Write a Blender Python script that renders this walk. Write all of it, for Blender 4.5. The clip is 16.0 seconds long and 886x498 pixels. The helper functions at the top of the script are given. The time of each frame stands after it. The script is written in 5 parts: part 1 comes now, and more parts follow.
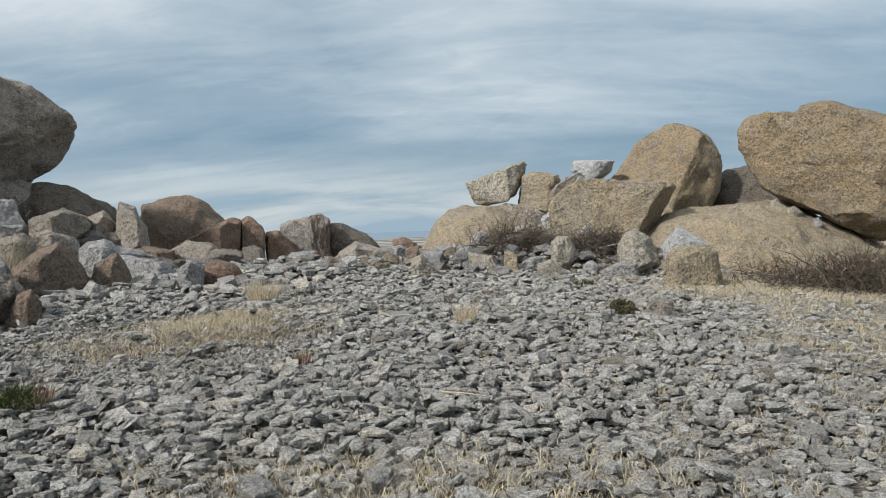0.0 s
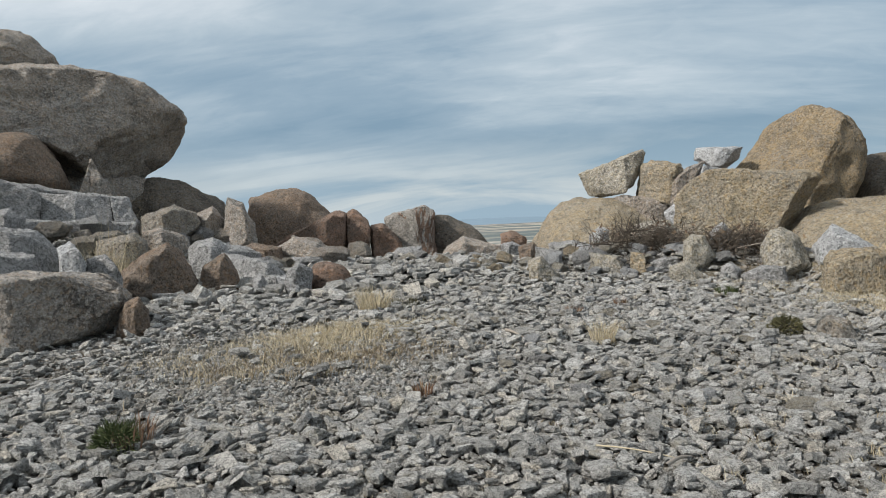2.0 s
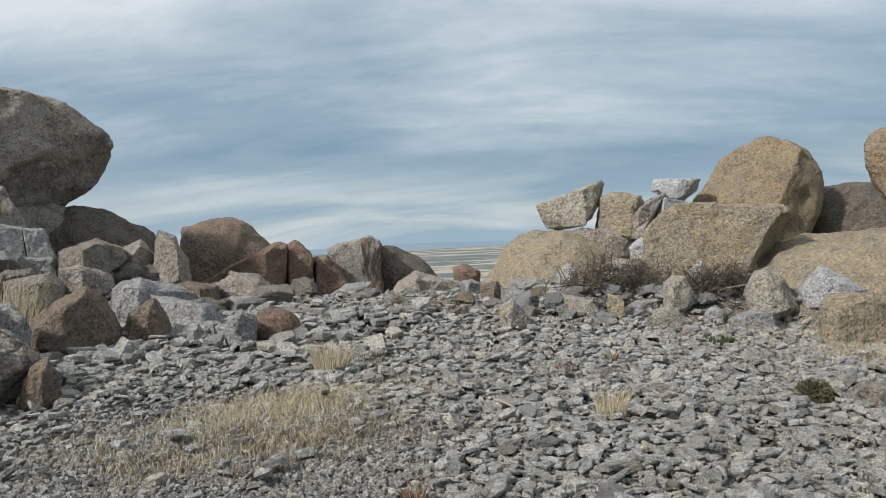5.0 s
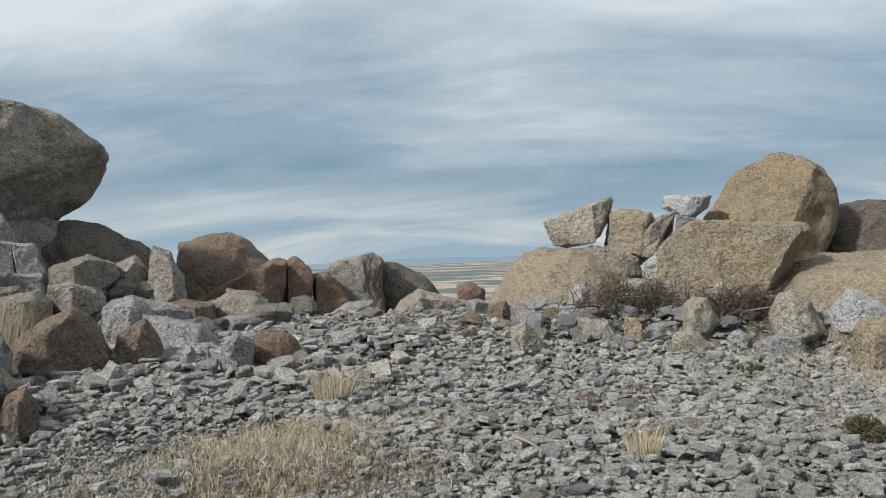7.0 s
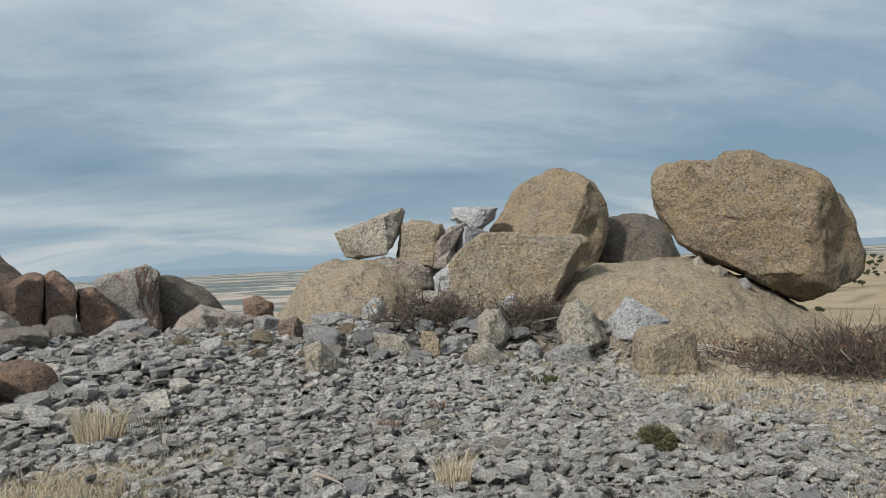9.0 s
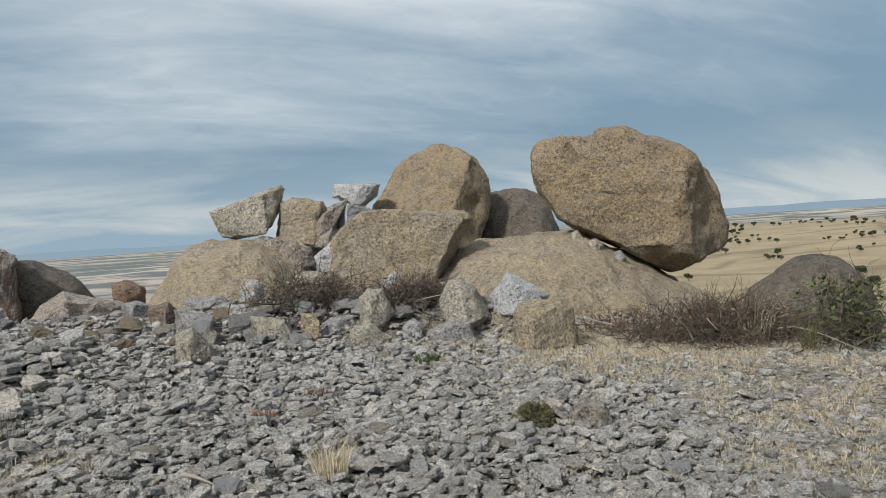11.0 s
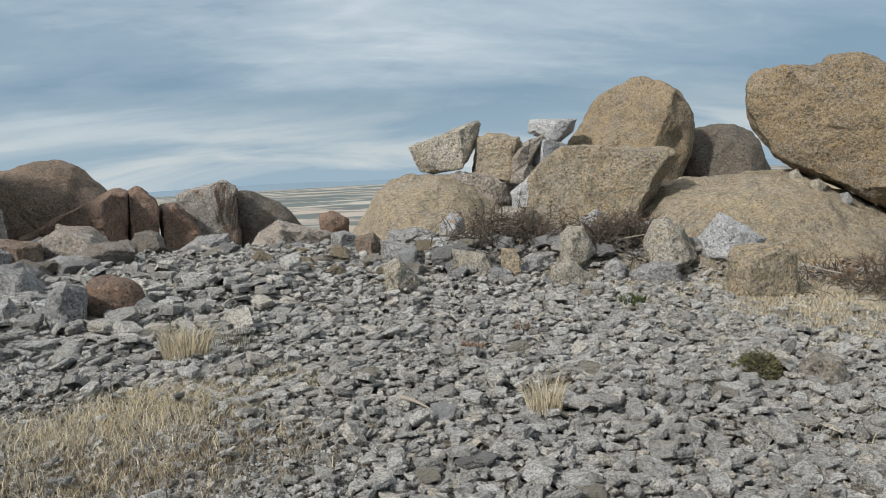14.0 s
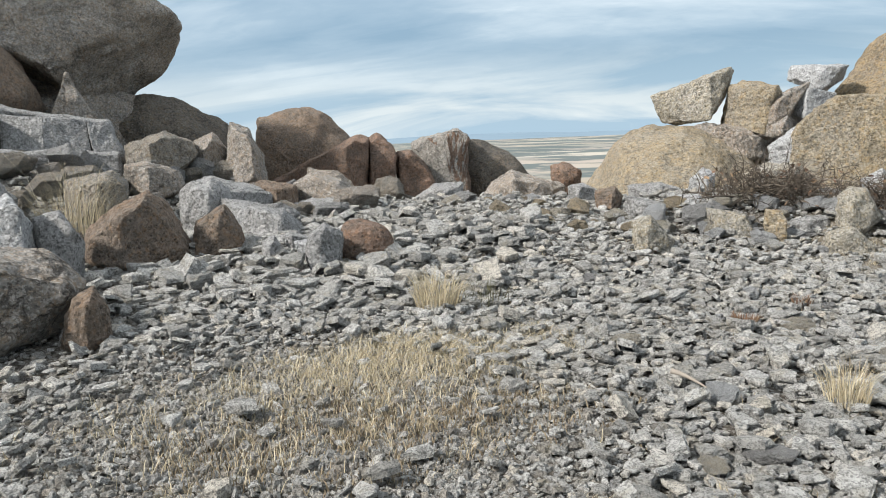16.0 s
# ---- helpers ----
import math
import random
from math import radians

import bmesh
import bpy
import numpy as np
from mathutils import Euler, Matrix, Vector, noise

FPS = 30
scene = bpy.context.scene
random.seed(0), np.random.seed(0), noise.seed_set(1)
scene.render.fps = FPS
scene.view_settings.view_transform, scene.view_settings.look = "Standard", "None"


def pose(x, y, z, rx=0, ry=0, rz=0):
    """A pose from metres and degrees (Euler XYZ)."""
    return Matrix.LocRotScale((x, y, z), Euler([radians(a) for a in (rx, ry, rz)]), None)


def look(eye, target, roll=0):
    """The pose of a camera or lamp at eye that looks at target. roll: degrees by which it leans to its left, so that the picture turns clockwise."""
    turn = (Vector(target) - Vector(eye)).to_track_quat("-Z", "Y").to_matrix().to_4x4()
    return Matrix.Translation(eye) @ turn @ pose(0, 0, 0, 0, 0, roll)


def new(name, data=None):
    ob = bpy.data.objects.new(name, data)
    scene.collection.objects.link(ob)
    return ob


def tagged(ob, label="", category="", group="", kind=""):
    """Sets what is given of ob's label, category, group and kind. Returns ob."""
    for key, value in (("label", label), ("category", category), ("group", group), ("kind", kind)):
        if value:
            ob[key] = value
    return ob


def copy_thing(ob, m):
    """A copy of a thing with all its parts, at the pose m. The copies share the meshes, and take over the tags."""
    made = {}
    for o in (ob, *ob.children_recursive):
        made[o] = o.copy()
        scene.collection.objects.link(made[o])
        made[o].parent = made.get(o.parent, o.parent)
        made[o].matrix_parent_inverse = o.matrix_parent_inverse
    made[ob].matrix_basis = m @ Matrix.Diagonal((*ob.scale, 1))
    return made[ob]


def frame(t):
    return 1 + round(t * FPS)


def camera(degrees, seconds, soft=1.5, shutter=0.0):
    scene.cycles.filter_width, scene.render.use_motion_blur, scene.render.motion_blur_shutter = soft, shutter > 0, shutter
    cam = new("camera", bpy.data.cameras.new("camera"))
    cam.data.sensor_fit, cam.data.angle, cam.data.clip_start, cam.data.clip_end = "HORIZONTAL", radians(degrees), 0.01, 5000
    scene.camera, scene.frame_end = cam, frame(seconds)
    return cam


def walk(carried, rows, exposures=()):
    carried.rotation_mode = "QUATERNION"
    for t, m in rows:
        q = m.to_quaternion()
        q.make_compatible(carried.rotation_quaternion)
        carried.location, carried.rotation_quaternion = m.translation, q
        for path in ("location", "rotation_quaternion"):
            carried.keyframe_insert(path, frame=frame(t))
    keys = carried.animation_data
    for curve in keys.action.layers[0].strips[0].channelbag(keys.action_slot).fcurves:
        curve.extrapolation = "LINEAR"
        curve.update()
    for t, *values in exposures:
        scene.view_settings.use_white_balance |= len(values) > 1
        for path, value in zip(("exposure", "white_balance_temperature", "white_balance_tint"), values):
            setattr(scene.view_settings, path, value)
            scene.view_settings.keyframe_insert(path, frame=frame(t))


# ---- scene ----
import mathutils

cam = camera(60.1, 16.0, soft=0.55)
PATH = [
    (0, (0.045, 0.028, 1.327), (0.029, 2.027, 1.264), -2.6),
    (0.5, (-0.066, 0.177, 1.385), (-0.126, 2.175, 1.313), -2.9),
    (1, (-0.145, 0.303, 1.401), (-0.308, 2.294, 1.317), -3.2),
    (1.5, (-0.172, 0.523, 1.433), (-0.429, 2.504, 1.339), -3.2),
    (2, (-0.192, 0.673, 1.479), (-0.465, 2.652, 1.392), -2.9),
    (2.5, (-0.288, 0.809, 1.519), (-0.48, 2.798, 1.439), -2.9),
    (3, (-0.397, 0.917, 1.566), (-0.506, 2.912, 1.478), -2.9),
    (3.5, (-0.447, 1.029, 1.565), (-0.554, 3.024, 1.461), -2.9),
    (4, (-0.472, 1.223, 1.591), (-0.63, 3.214, 1.487), -3.1),
    (4.5, (-0.493, 1.367, 1.62), (-0.628, 3.361, 1.552), -2.9),
    (4.7, (-0.518, 1.417, 1.629), (-0.621, 3.413, 1.579), -2.8),
    (6.8, (-0.648, 1.874, 1.675), (-0.771, 3.871, 1.679), -2.7),
    (7, (-0.659, 1.895, 1.674), (-0.759, 3.893, 1.683), -2.5),
    (7.5, (-0.754, 1.957, 1.687), (-0.745, 3.956, 1.714), -2.3),
    (8, (-0.856, 2.044, 1.71), (-0.704, 4.038, 1.737), -2.4),
    (8.5, (-0.817, 2.129, 1.701), (-0.524, 4.107, 1.724), -2.7),
    (9, (-0.708, 2.249, 1.716), (-0.258, 4.198, 1.724), -2.8),
    (9.5, (-0.647, 2.309, 1.731), (-0.043, 4.216, 1.722), -2.7),
    (9.7, (-0.649, 2.331, 1.73), (0.017, 4.217, 1.713), -2.6),
    (11.8, (-0.592, 2.364, 1.758), (0.135, 4.224, 1.657), -3.7),
    (12, (-0.599, 2.354, 1.761), (0.093, 4.227, 1.653), -3.8),
    (12.5, (-0.614, 2.351, 1.758), (-0.017, 4.256, 1.641), -4.0),
    (13, (-0.622, 2.344, 1.754), (-0.128, 4.278, 1.624), -4.1),
    (13.5, (-0.65, 2.385, 1.741), (-0.268, 4.342, 1.582), -3.7),
    (14, (-0.748, 2.503, 1.727), (-0.492, 4.476, 1.521), -3.1),
    (14.5, (-0.898, 2.607, 1.733), (-0.791, 4.587, 1.468), -2.8),
    (15, (-0.991, 2.658, 1.73), (-1.042, 4.631, 1.404), -2.6),
    (15.5, (-1.0, 2.718, 1.717), (-1.178, 4.68, 1.377), -2.4),
    (16, (-0.997, 2.764, 1.729), (-1.301, 4.717, 1.423), -2.3),
]
walk(cam, [(t, look(eye, target, roll)) for t, eye, target, roll in PATH],
     exposures=[(0.0, 0.06), (1.5, 0.06), (4.5, 0.03), (7.0, 0.0), (9.0, -0.08), (12.5, -0.05), (14.0, 0.03), (15.0, 0.32), (16.0, 0.5)])

# ---- world, sun ----
SUN_ELEV, SUN_AZ = math.radians(39), math.radians(-124)   # azimuth clockwise from +y

world = bpy.data.worlds.new("sky")
bpy.context.scene.world = world
world.use_nodes = True
wt = world.node_tree
wt.nodes.clear()


def wnode(kind, **kw):
    n = wt.nodes.new(kind)
    for k, v in kw.items():
        n.inputs[k].default_value = v
    return n


def wmath(op, a, b=None):
    n = wt.nodes.new("ShaderNodeMath")
    n.operation = op
    for i, s in enumerate((a, b)):
        if s is None:
            continue
        if isinstance(s, (int, float)):
            n.inputs[i].default_value = s
        else:
            wt.links.new(s, n.inputs[i])
    return n.outputs[0]


def wramp(src, stops):
    n = wt.nodes.new("ShaderNodeValToRGB")
    el = n.color_ramp.elements
    while len(el) < len(stops):
        el.new(0.5)
    for e, (p, c) in zip(el, stops):
        e.position = p
        e.color = (c[0], c[1], c[2], 1)
    wt.links.new(src, n.inputs[0])
    return n.outputs[0]


def wmix(fac, a, b, mode="MIX"):
    n = wt.nodes.new("ShaderNodeMix")
    n.data_type = "RGBA"
    n.blend_type = mode
    for i, s in ((0, fac), (6, a), (7, b)):
        if isinstance(s, (int, float)):
            n.inputs[i].default_value = s
        elif isinstance(s, tuple):
            n.inputs[i].default_value = (*s, 1)
        else:
            wt.links.new(s, n.inputs[i])
    return n.outputs[2]


sky = wt.nodes.new("ShaderNodeTexSky")
sky.sky_type = "NISHITA"
sky.sun_disc = False
sky.sun_elevation = SUN_ELEV
sky.sun_rotation = SUN_AZ
sky.dust_density = 1.5
tc = wt.nodes.new("ShaderNodeTexCoord")
sep = wt.nodes.new("ShaderNodeSeparateXYZ")
wt.links.new(tc.outputs["Generated"], sep.inputs[0])
sx, sy, sz = sep.outputs
up = wmath("ADD", wmath("MAXIMUM", sz, 0.0), 0.30)
com = wt.nodes.new("ShaderNodeCombineXYZ")
wt.links.new(wmath("DIVIDE", sx, up), com.inputs[0])
wt.links.new(wmath("DIVIDE", sy, up), com.inputs[1])


def cloud(scale, sxy, rot, detail, rough, dist):
    mp = wt.nodes.new("ShaderNodeMapping")
    mp.inputs["Scale"].default_value = (sxy[0], sxy[1], 1)
    mp.inputs["Rotation"].default_value = (0, 0, math.radians(rot))
    wt.links.new(com.outputs[0], mp.inputs[0])
    nz = wnode("ShaderNodeTexNoise", Scale=scale, Detail=detail, Roughness=rough, Distortion=dist)
    wt.links.new(mp.outputs[0], nz.inputs["Vector"])
    return nz.outputs[0]


big = cloud(0.95, (0.55, 1.0), 12, 3, 0.5, 0.5)
fine = cloud(2.2, (0.42, 1.2), 16, 6, 0.55, 0.6)
wisp = cloud(9.0, (0.6, 1.3), 42, 4, 0.6, 0.6)
mixed = wmath("ADD", wmath("ADD", wmath("MULTIPLY", big, 0.58), wmath("MULTIPLY", fine, 0.32)), wmath("MULTIPLY", wisp, 0.10))
lift = wmath("ADD", wmath("ADD", mixed, wmath("MULTIPLY", sx, -0.05)), wmath("MULTIPLY", wmath("SUBTRACT", sz, 0.19), 0.62))
clouds = wramp(lift, [(0.37, (0.20, 0.305, 0.405)), (0.46, (0.285, 0.385, 0.475)), (0.54, (0.44, 0.525, 0.59)), (0.63, (0.68, 0.73, 0.77))])
# a paler strip of haze low over the plain
low = wramp(sz, [(0.0, (1, 1, 1)), (0.10, (0, 0, 0))])
strip = wramp(fine, [(0.40, (0.31, 0.43, 0.53)), (0.58, (0.60, 0.65, 0.66))])
clouds = wmix(low, clouds, strip)
bg = wt.nodes.new("ShaderNodeBackground")
bg.inputs[1].default_value = 1.12
skyc = wmix(1.0, sky.outputs[0], (0.07, 0.07, 0.07), "MULTIPLY")
wt.links.new(wmix(0.88, skyc, clouds), bg.inputs[0])
wo = wt.nodes.new("ShaderNodeOutputWorld")
wt.links.new(bg.outputs[0], wo.inputs[0])

sun_data = bpy.data.lights.new("sun", "SUN")
sun_data.energy = 4.2
sun_data.angle = math.radians(5)
sun_data.color = (1.0, 0.955, 0.89)
sun = new("sun", sun_data)
sd = mathutils.Vector((math.sin(SUN_AZ) * math.cos(SUN_ELEV), math.cos(SUN_AZ) * math.cos(SUN_ELEV), math.sin(SUN_ELEV)))
sun.matrix_world = look(sd * 50, (0, 0, 0))


# ---- materials ----
class Mat:
    """A small helper round one node material."""

    def __init__(self, name):
        self.m = bpy.data.materials.new(name)
        self.m.use_nodes = True
        self.t = self.m.node_tree
        self.b = self.t.nodes["Principled BSDF"]
        self.b.inputs["Specular IOR Level"].default_value = 0.25

    def node(self, kind, **kw):
        n = self.t.nodes.new(kind)
        for k, v in kw.items():
            n.inputs[k].default_value = v
        return n

    def link(self, a, b):
        self.t.links.new(a, b)

    def math(self, op, a, b=None, clamp=False):
        n = self.t.nodes.new("ShaderNodeMath")
        n.operation = op
        n.use_clamp = clamp
        for i, s in enumerate((a, b)):
            if s is None:
                continue
            if isinstance(s, (int, float)):
                n.inputs[i].default_value = s
            else:
                self.link(s, n.inputs[i])
        return n.outputs[0]

    def noise(self, vec, scale, detail=4, rough=0.55, dist=0.0):
        n = self.node("ShaderNodeTexNoise", Scale=scale, Detail=detail, Roughness=rough, Distortion=dist)
        self.link(vec, n.inputs["Vector"])
        return n.outputs[0]

    def voronoi(self, vec, scale, feature="F1", out="Distance"):
        n = self.node("ShaderNodeTexVoronoi", Scale=scale)
        n.feature = feature
        self.link(vec, n.inputs["Vector"])
        return n.outputs[out]

    def ramp(self, src, stops):
        n = self.t.nodes.new("ShaderNodeValToRGB")
        el = n.color_ramp.elements
        while len(el) < len(stops):
            el.new(0.5)
        for e, (p, c) in zip(el, stops):
            e.position = p
            e.color = (c, c, c, 1) if isinstance(c, (int, float)) else (c[0], c[1], c[2], 1)
        self.link(src, n.inputs[0])
        return n.outputs[0]

    def mix(self, fac, a, b, mode="MIX"):
        n = self.t.nodes.new("ShaderNodeMix")
        n.data_type = "RGBA"
        n.blend_type = mode
        for i, s in ((0, fac), (6, a), (7, b)):
            if isinstance(s, (int, float)):
                n.inputs[i].default_value = s
            elif isinstance(s, tuple):
                n.inputs[i].default_value = (*s, 1)
            else:
                self.link(s, n.inputs[i])
        return n.outputs[2]

    def finish(self, colour, rough=0.9, height=None, strength=0.5, distance=0.01):
        if isinstance(colour, tuple):
            self.b.inputs["Base Color"].default_value = (*colour, 1)
        else:
            self.link(colour, self.b.inputs["Base Color"])
        self.b.inputs["Roughness"].default_value = rough
        if height is not None:
            bp = self.node("ShaderNodeBump", Strength=strength, Distance=distance)
            self.link(height, bp.inputs["Height"])
            self.link(bp.outputs[0], self.b.inputs["Normal"])
        return self.m


def granite_material(name, light, dark, crust, crust_amount, speck=0.5, crack=0.1, yellow=None, yellow_amount=0.5):
    """Coarse granite: two tones, ochre and dark lichen, pale rosettes, crystals, pits and a few cracks."""
    k = Mat(name)
    tc = k.node("ShaderNodeTexCoord")
    oi = k.node("ShaderNodeObjectInfo")
    off = k.node("ShaderNodeVectorMath")
    off.operation = "ADD"
    k.link(tc.outputs["Object"], off.inputs[0])
    k.link(k.math("MULTIPLY", oi.outputs["Random"], 37.0), off.inputs[1])
    v = off.outputs[0]
    # a wandering copy of the coordinates, for ragged outlines
    warp = k.node("ShaderNodeVectorMath")
    warp.operation = "ADD"
    wn = k.node("ShaderNodeTexNoise", Scale=5.0, Detail=5.0, Roughness=0.65)
    k.link(v, wn.inputs["Vector"])
    half = k.node("ShaderNodeVectorMath")
    half.operation = "SCALE"
    half.inputs[3].default_value = 0.35
    k.link(wn.outputs["Color"], half.inputs[0])
    k.link(v, warp.inputs[0])
    k.link(half.outputs[0], warp.inputs[1])
    w = warp.outputs[0]
    tone = k.noise(v, 1.1, 6, 0.62, 0.5)
    col = k.mix(k.ramp(tone, [(0.38, 0.0), (0.62, 1.0)]), light, dark)
    mott = k.noise(v, 26.0, 5, 0.7)
    if yellow:
        ym = k.ramp(k.noise(v, 1.6, 6, 0.68, 0.6), [(0.40, 0.0), (0.56, 1.0)])
        col = k.mix(k.math("MULTIPLY", ym, yellow_amount), col, yellow)
        # grains of ochre lichen, a few centimetres across
        oc = k.math("MULTIPLY", k.ramp(k.noise(v, 19.0, 5, 0.7), [(0.50, 0.0), (0.58, 1.0)]), yellow_amount)
        col = k.mix(oc, col, (yellow[0] * 1.10, yellow[1] * 0.98, yellow[2] * 0.80))
    # crust-like lichen in ragged blotches
    blot = k.noise(w, 5.5, 6, 0.72, 0.3)
    cm = k.math("MULTIPLY", k.ramp(blot, [(0.50, 0.0), (0.58, 1.0)]), crust_amount)
    col = k.mix(cm, col, crust)
    # dark rosettes and pale ones, gathered in fields
    field = k.noise(v, 2.3, 3, 0.6)
    d1 = k.voronoi(w, 8.0)
    rd = k.math("MULTIPLY", k.ramp(d1, [(0.20, 1.0), (0.28, 0.0)]), k.ramp(field, [(0.50, 0.0), (0.58, 1.0)]))
    col = k.mix(k.math("MULTIPLY", rd, 0.8 * crust_amount), col, tuple(0.6 * c for c in crust))
    d2 = k.voronoi(w, 11.0)
    rp = k.math("MULTIPLY", k.ramp(d2, [(0.17, 1.0), (0.24, 0.0)]), k.ramp(field, [(0.40, 1.0), (0.48, 0.0)]))
    col = k.mix(k.math("MULTIPLY", rp, 0.5), col, tuple(min(0.7, 1.4 * c) for c in light))
    # mottling and pocks
    col = k.mix(k.ramp(mott, [(0.34, 0.85), (0.45, 0.0)]), col, tuple(0.30 * c for c in dark))
    col = k.mix(k.ramp(mott, [(0.54, 0.0), (0.66, 0.7)]), col, tuple(min(0.8, 1.45 * c) for c in light))
    # crystals
    gr = k.voronoi(v, 70.0, "F1", "Color")
    sep = k.node("ShaderNodeSeparateColor")
    k.link(gr, sep.inputs[0])
    col = k.mix(k.math("MULTIPLY", k.ramp(sep.outputs[0], [(0.74, 0.0), (0.82, 1.0)]), speck), col, tuple(0.28 * c for c in dark))
    col = k.mix(k.math("MULTIPLY", k.ramp(sep.outputs[1], [(0.74, 0.0), (0.82, 1.0)]), speck * 0.8), col, tuple(min(0.75, 1.5 * c) for c in light))
    # thin cracks
    edge = k.voronoi(w, 0.75, "DISTANCE_TO_EDGE")
    line = k.ramp(edge, [(0.0, 1.0), (0.010, 0.0)])
    gate = k.ramp(k.noise(v, 1.1, 2), [(0.50, 0.0), (0.60, 1.0)])
    ck = k.math("MULTIPLY", k.math("MULTIPLY", line, gate), crack)
    col = k.mix(ck, col, tuple(0.2 * c for c in dark))
    mid = k.noise(v, 8.0, 8, 0.68)
    h = k.math("ADD", k.math("MULTIPLY", mott, 0.5), k.math("MULTIPLY", mid, 1.3))
    h = k.math("SUBTRACT", h, k.math("MULTIPLY", ck, 1.2))
    return k.finish(col, 0.92, h, 1.0, 0.10)


grey = granite_material("grey_granite", (0.414, 0.409, 0.404), (0.31, 0.306, 0.301), (0.188, 0.184, 0.169), 0.5, 0.45, 0.15)
pale = granite_material("pale_granite", (0.527, 0.531, 0.537), (0.428, 0.432, 0.437), (0.328, 0.323, 0.308), 0.35, 0.5, 0.0)
speckled = granite_material("speckled_granite", (0.462, 0.439, 0.397), (0.351, 0.332, 0.296), (0.204, 0.194, 0.166), 0.55, 0.5, 0.0, (0.443, 0.388, 0.277), 0.45)
granite = granite_material("common_granite", (0.328, 0.315, 0.29), (0.235, 0.223, 0.202), (0.126, 0.118, 0.105), 0.55, 0.45, 0.2, (0.302, 0.244, 0.176), 0.5)
weathered = granite_material("weathered_granite", (0.432, 0.409, 0.381), (0.317, 0.298, 0.275), (0.164, 0.155, 0.141), 0.6, 0.4, 0.5, (0.387, 0.31, 0.24), 0.5)
brown = granite_material("brown_granite", (0.258, 0.214, 0.178), (0.178, 0.147, 0.12), (0.111, 0.0996, 0.0844), 0.55, 0.4, 0.15, (0.293, 0.208, 0.147), 0.6)
red = granite_material("rusty_granite", (0.261, 0.198, 0.16), (0.169, 0.133, 0.108), (0.116, 0.0966, 0.0821), 0.5, 0.35, 0.1, (0.299, 0.189, 0.136), 0.6)
redgrey = granite_material("stained_granite", (0.378, 0.361, 0.336), (0.302, 0.286, 0.26), (0.202, 0.181, 0.16), 0.45, 0.4, 0.1, (0.353, 0.286, 0.227), 0.15)
dusky = granite_material("dusky_granite", (0.191, 0.176, 0.156), (0.127, 0.115, 0.102), (0.065, 0.0612, 0.0536), 0.65, 0.35, 0.2, (0.191, 0.153, 0.111), 0.5)
tan = granite_material("tan_granite", (0.395, 0.356, 0.294), (0.297, 0.262, 0.209), (0.179, 0.162, 0.13), 0.5, 0.45, 0.0, (0.423, 0.338, 0.214), 0.65)
lichen = granite_material("lichen_granite", (0.323, 0.278, 0.218), (0.231, 0.198, 0.153), (0.134, 0.118, 0.0917), 0.55, 0.45, 0.05, (0.361, 0.274, 0.162), 0.75)


# ---- ground ----
def smooth(a, b, v):
    v = min(1.0, max(0.0, (v - a) / (b - a)))
    return v * v * (3 - 2 * v)


def bench(x, y):
    """The trodden top of the hill."""
    xx = max(-6.0, min(7.0, x))
    yy = max(-6.0, min(12.4, y))
    return -0.02 + 0.1198 * yy - 0.0046 * yy * yy - 0.0254 * xx - 0.001 * xx * yy - 0.0055 * xx * xx


def height(x, y):
    z = bench(x, y)
    r = math.hypot(x + 0.5, y - 6)
    z -= 0.22 * max(0.0, y - 12.4) * smooth(12.4, 15, y) * (1 - smooth(18, 40, r))
    z -= 0.10 * max(0.0, min(x, 12) - 6.0)
    if r > 12:
        az = math.degrees(math.atan2(x, y))
        side = smooth(14, 26, az) * (1 - smooth(100, 140, az))
        d = r - 12
        plain = 52 * (1 - math.exp(-d / 230))
        flank = 21 * (1 - math.exp(-d / 80)) - 7 * smooth(240, 470, d) + 40 * smooth(500, 1500, d)
        drop = plain + (flank - plain) * side
        z -= drop
        z += 1.2 * smooth(40, 150, r) * mathutils.noise.noise((x / 90, y / 90, 3.0))
        z += smooth(1200, 3000, r) * 5 * mathutils.noise.noise((x / 900, y / 900, 7.0))
    z += 0.75 * smooth(0.6, 3.8, -0.8 * (x + 4.2) + 0.25 * (y - 8.5)) * smooth(6.5, 8.5, y) * (1 - smooth(13, 18, r))
    # a low bank of stones along the row of blocks
    z += 0.22 * smooth(0.0, 0.55, y - 9.62 + 0.35 * smooth(0.9, 1.3, x) + 0.4 * smooth(2.4, 2.8, x)) * (1 - smooth(11.2, 12.6, y)) * smooth(-0.6, 0.4, x) * (1 - smooth(3.0, 3.8, x))
    z += 0.025 * mathutils.noise.noise((x * 1.3, y * 1.3, 0.5)) * (1 - smooth(20, 60, r))
    return z


def part(name, bm, material, parent=None, label="", smooth_angle=None, kind=""):
    me = bpy.data.meshes.new(name)
    bm.to_mesh(me)
    bm.free()
    me.materials.append(material)
    for p in me.polygons:
        p.use_smooth = True
    if smooth_angle:
        me.set_sharp_from_angle(angle=math.radians(smooth_angle))
    ob = new(name, me)
    if parent:
        ob.parent = parent
    if label or kind:
        tagged(ob, label=label, kind=kind)
    return ob


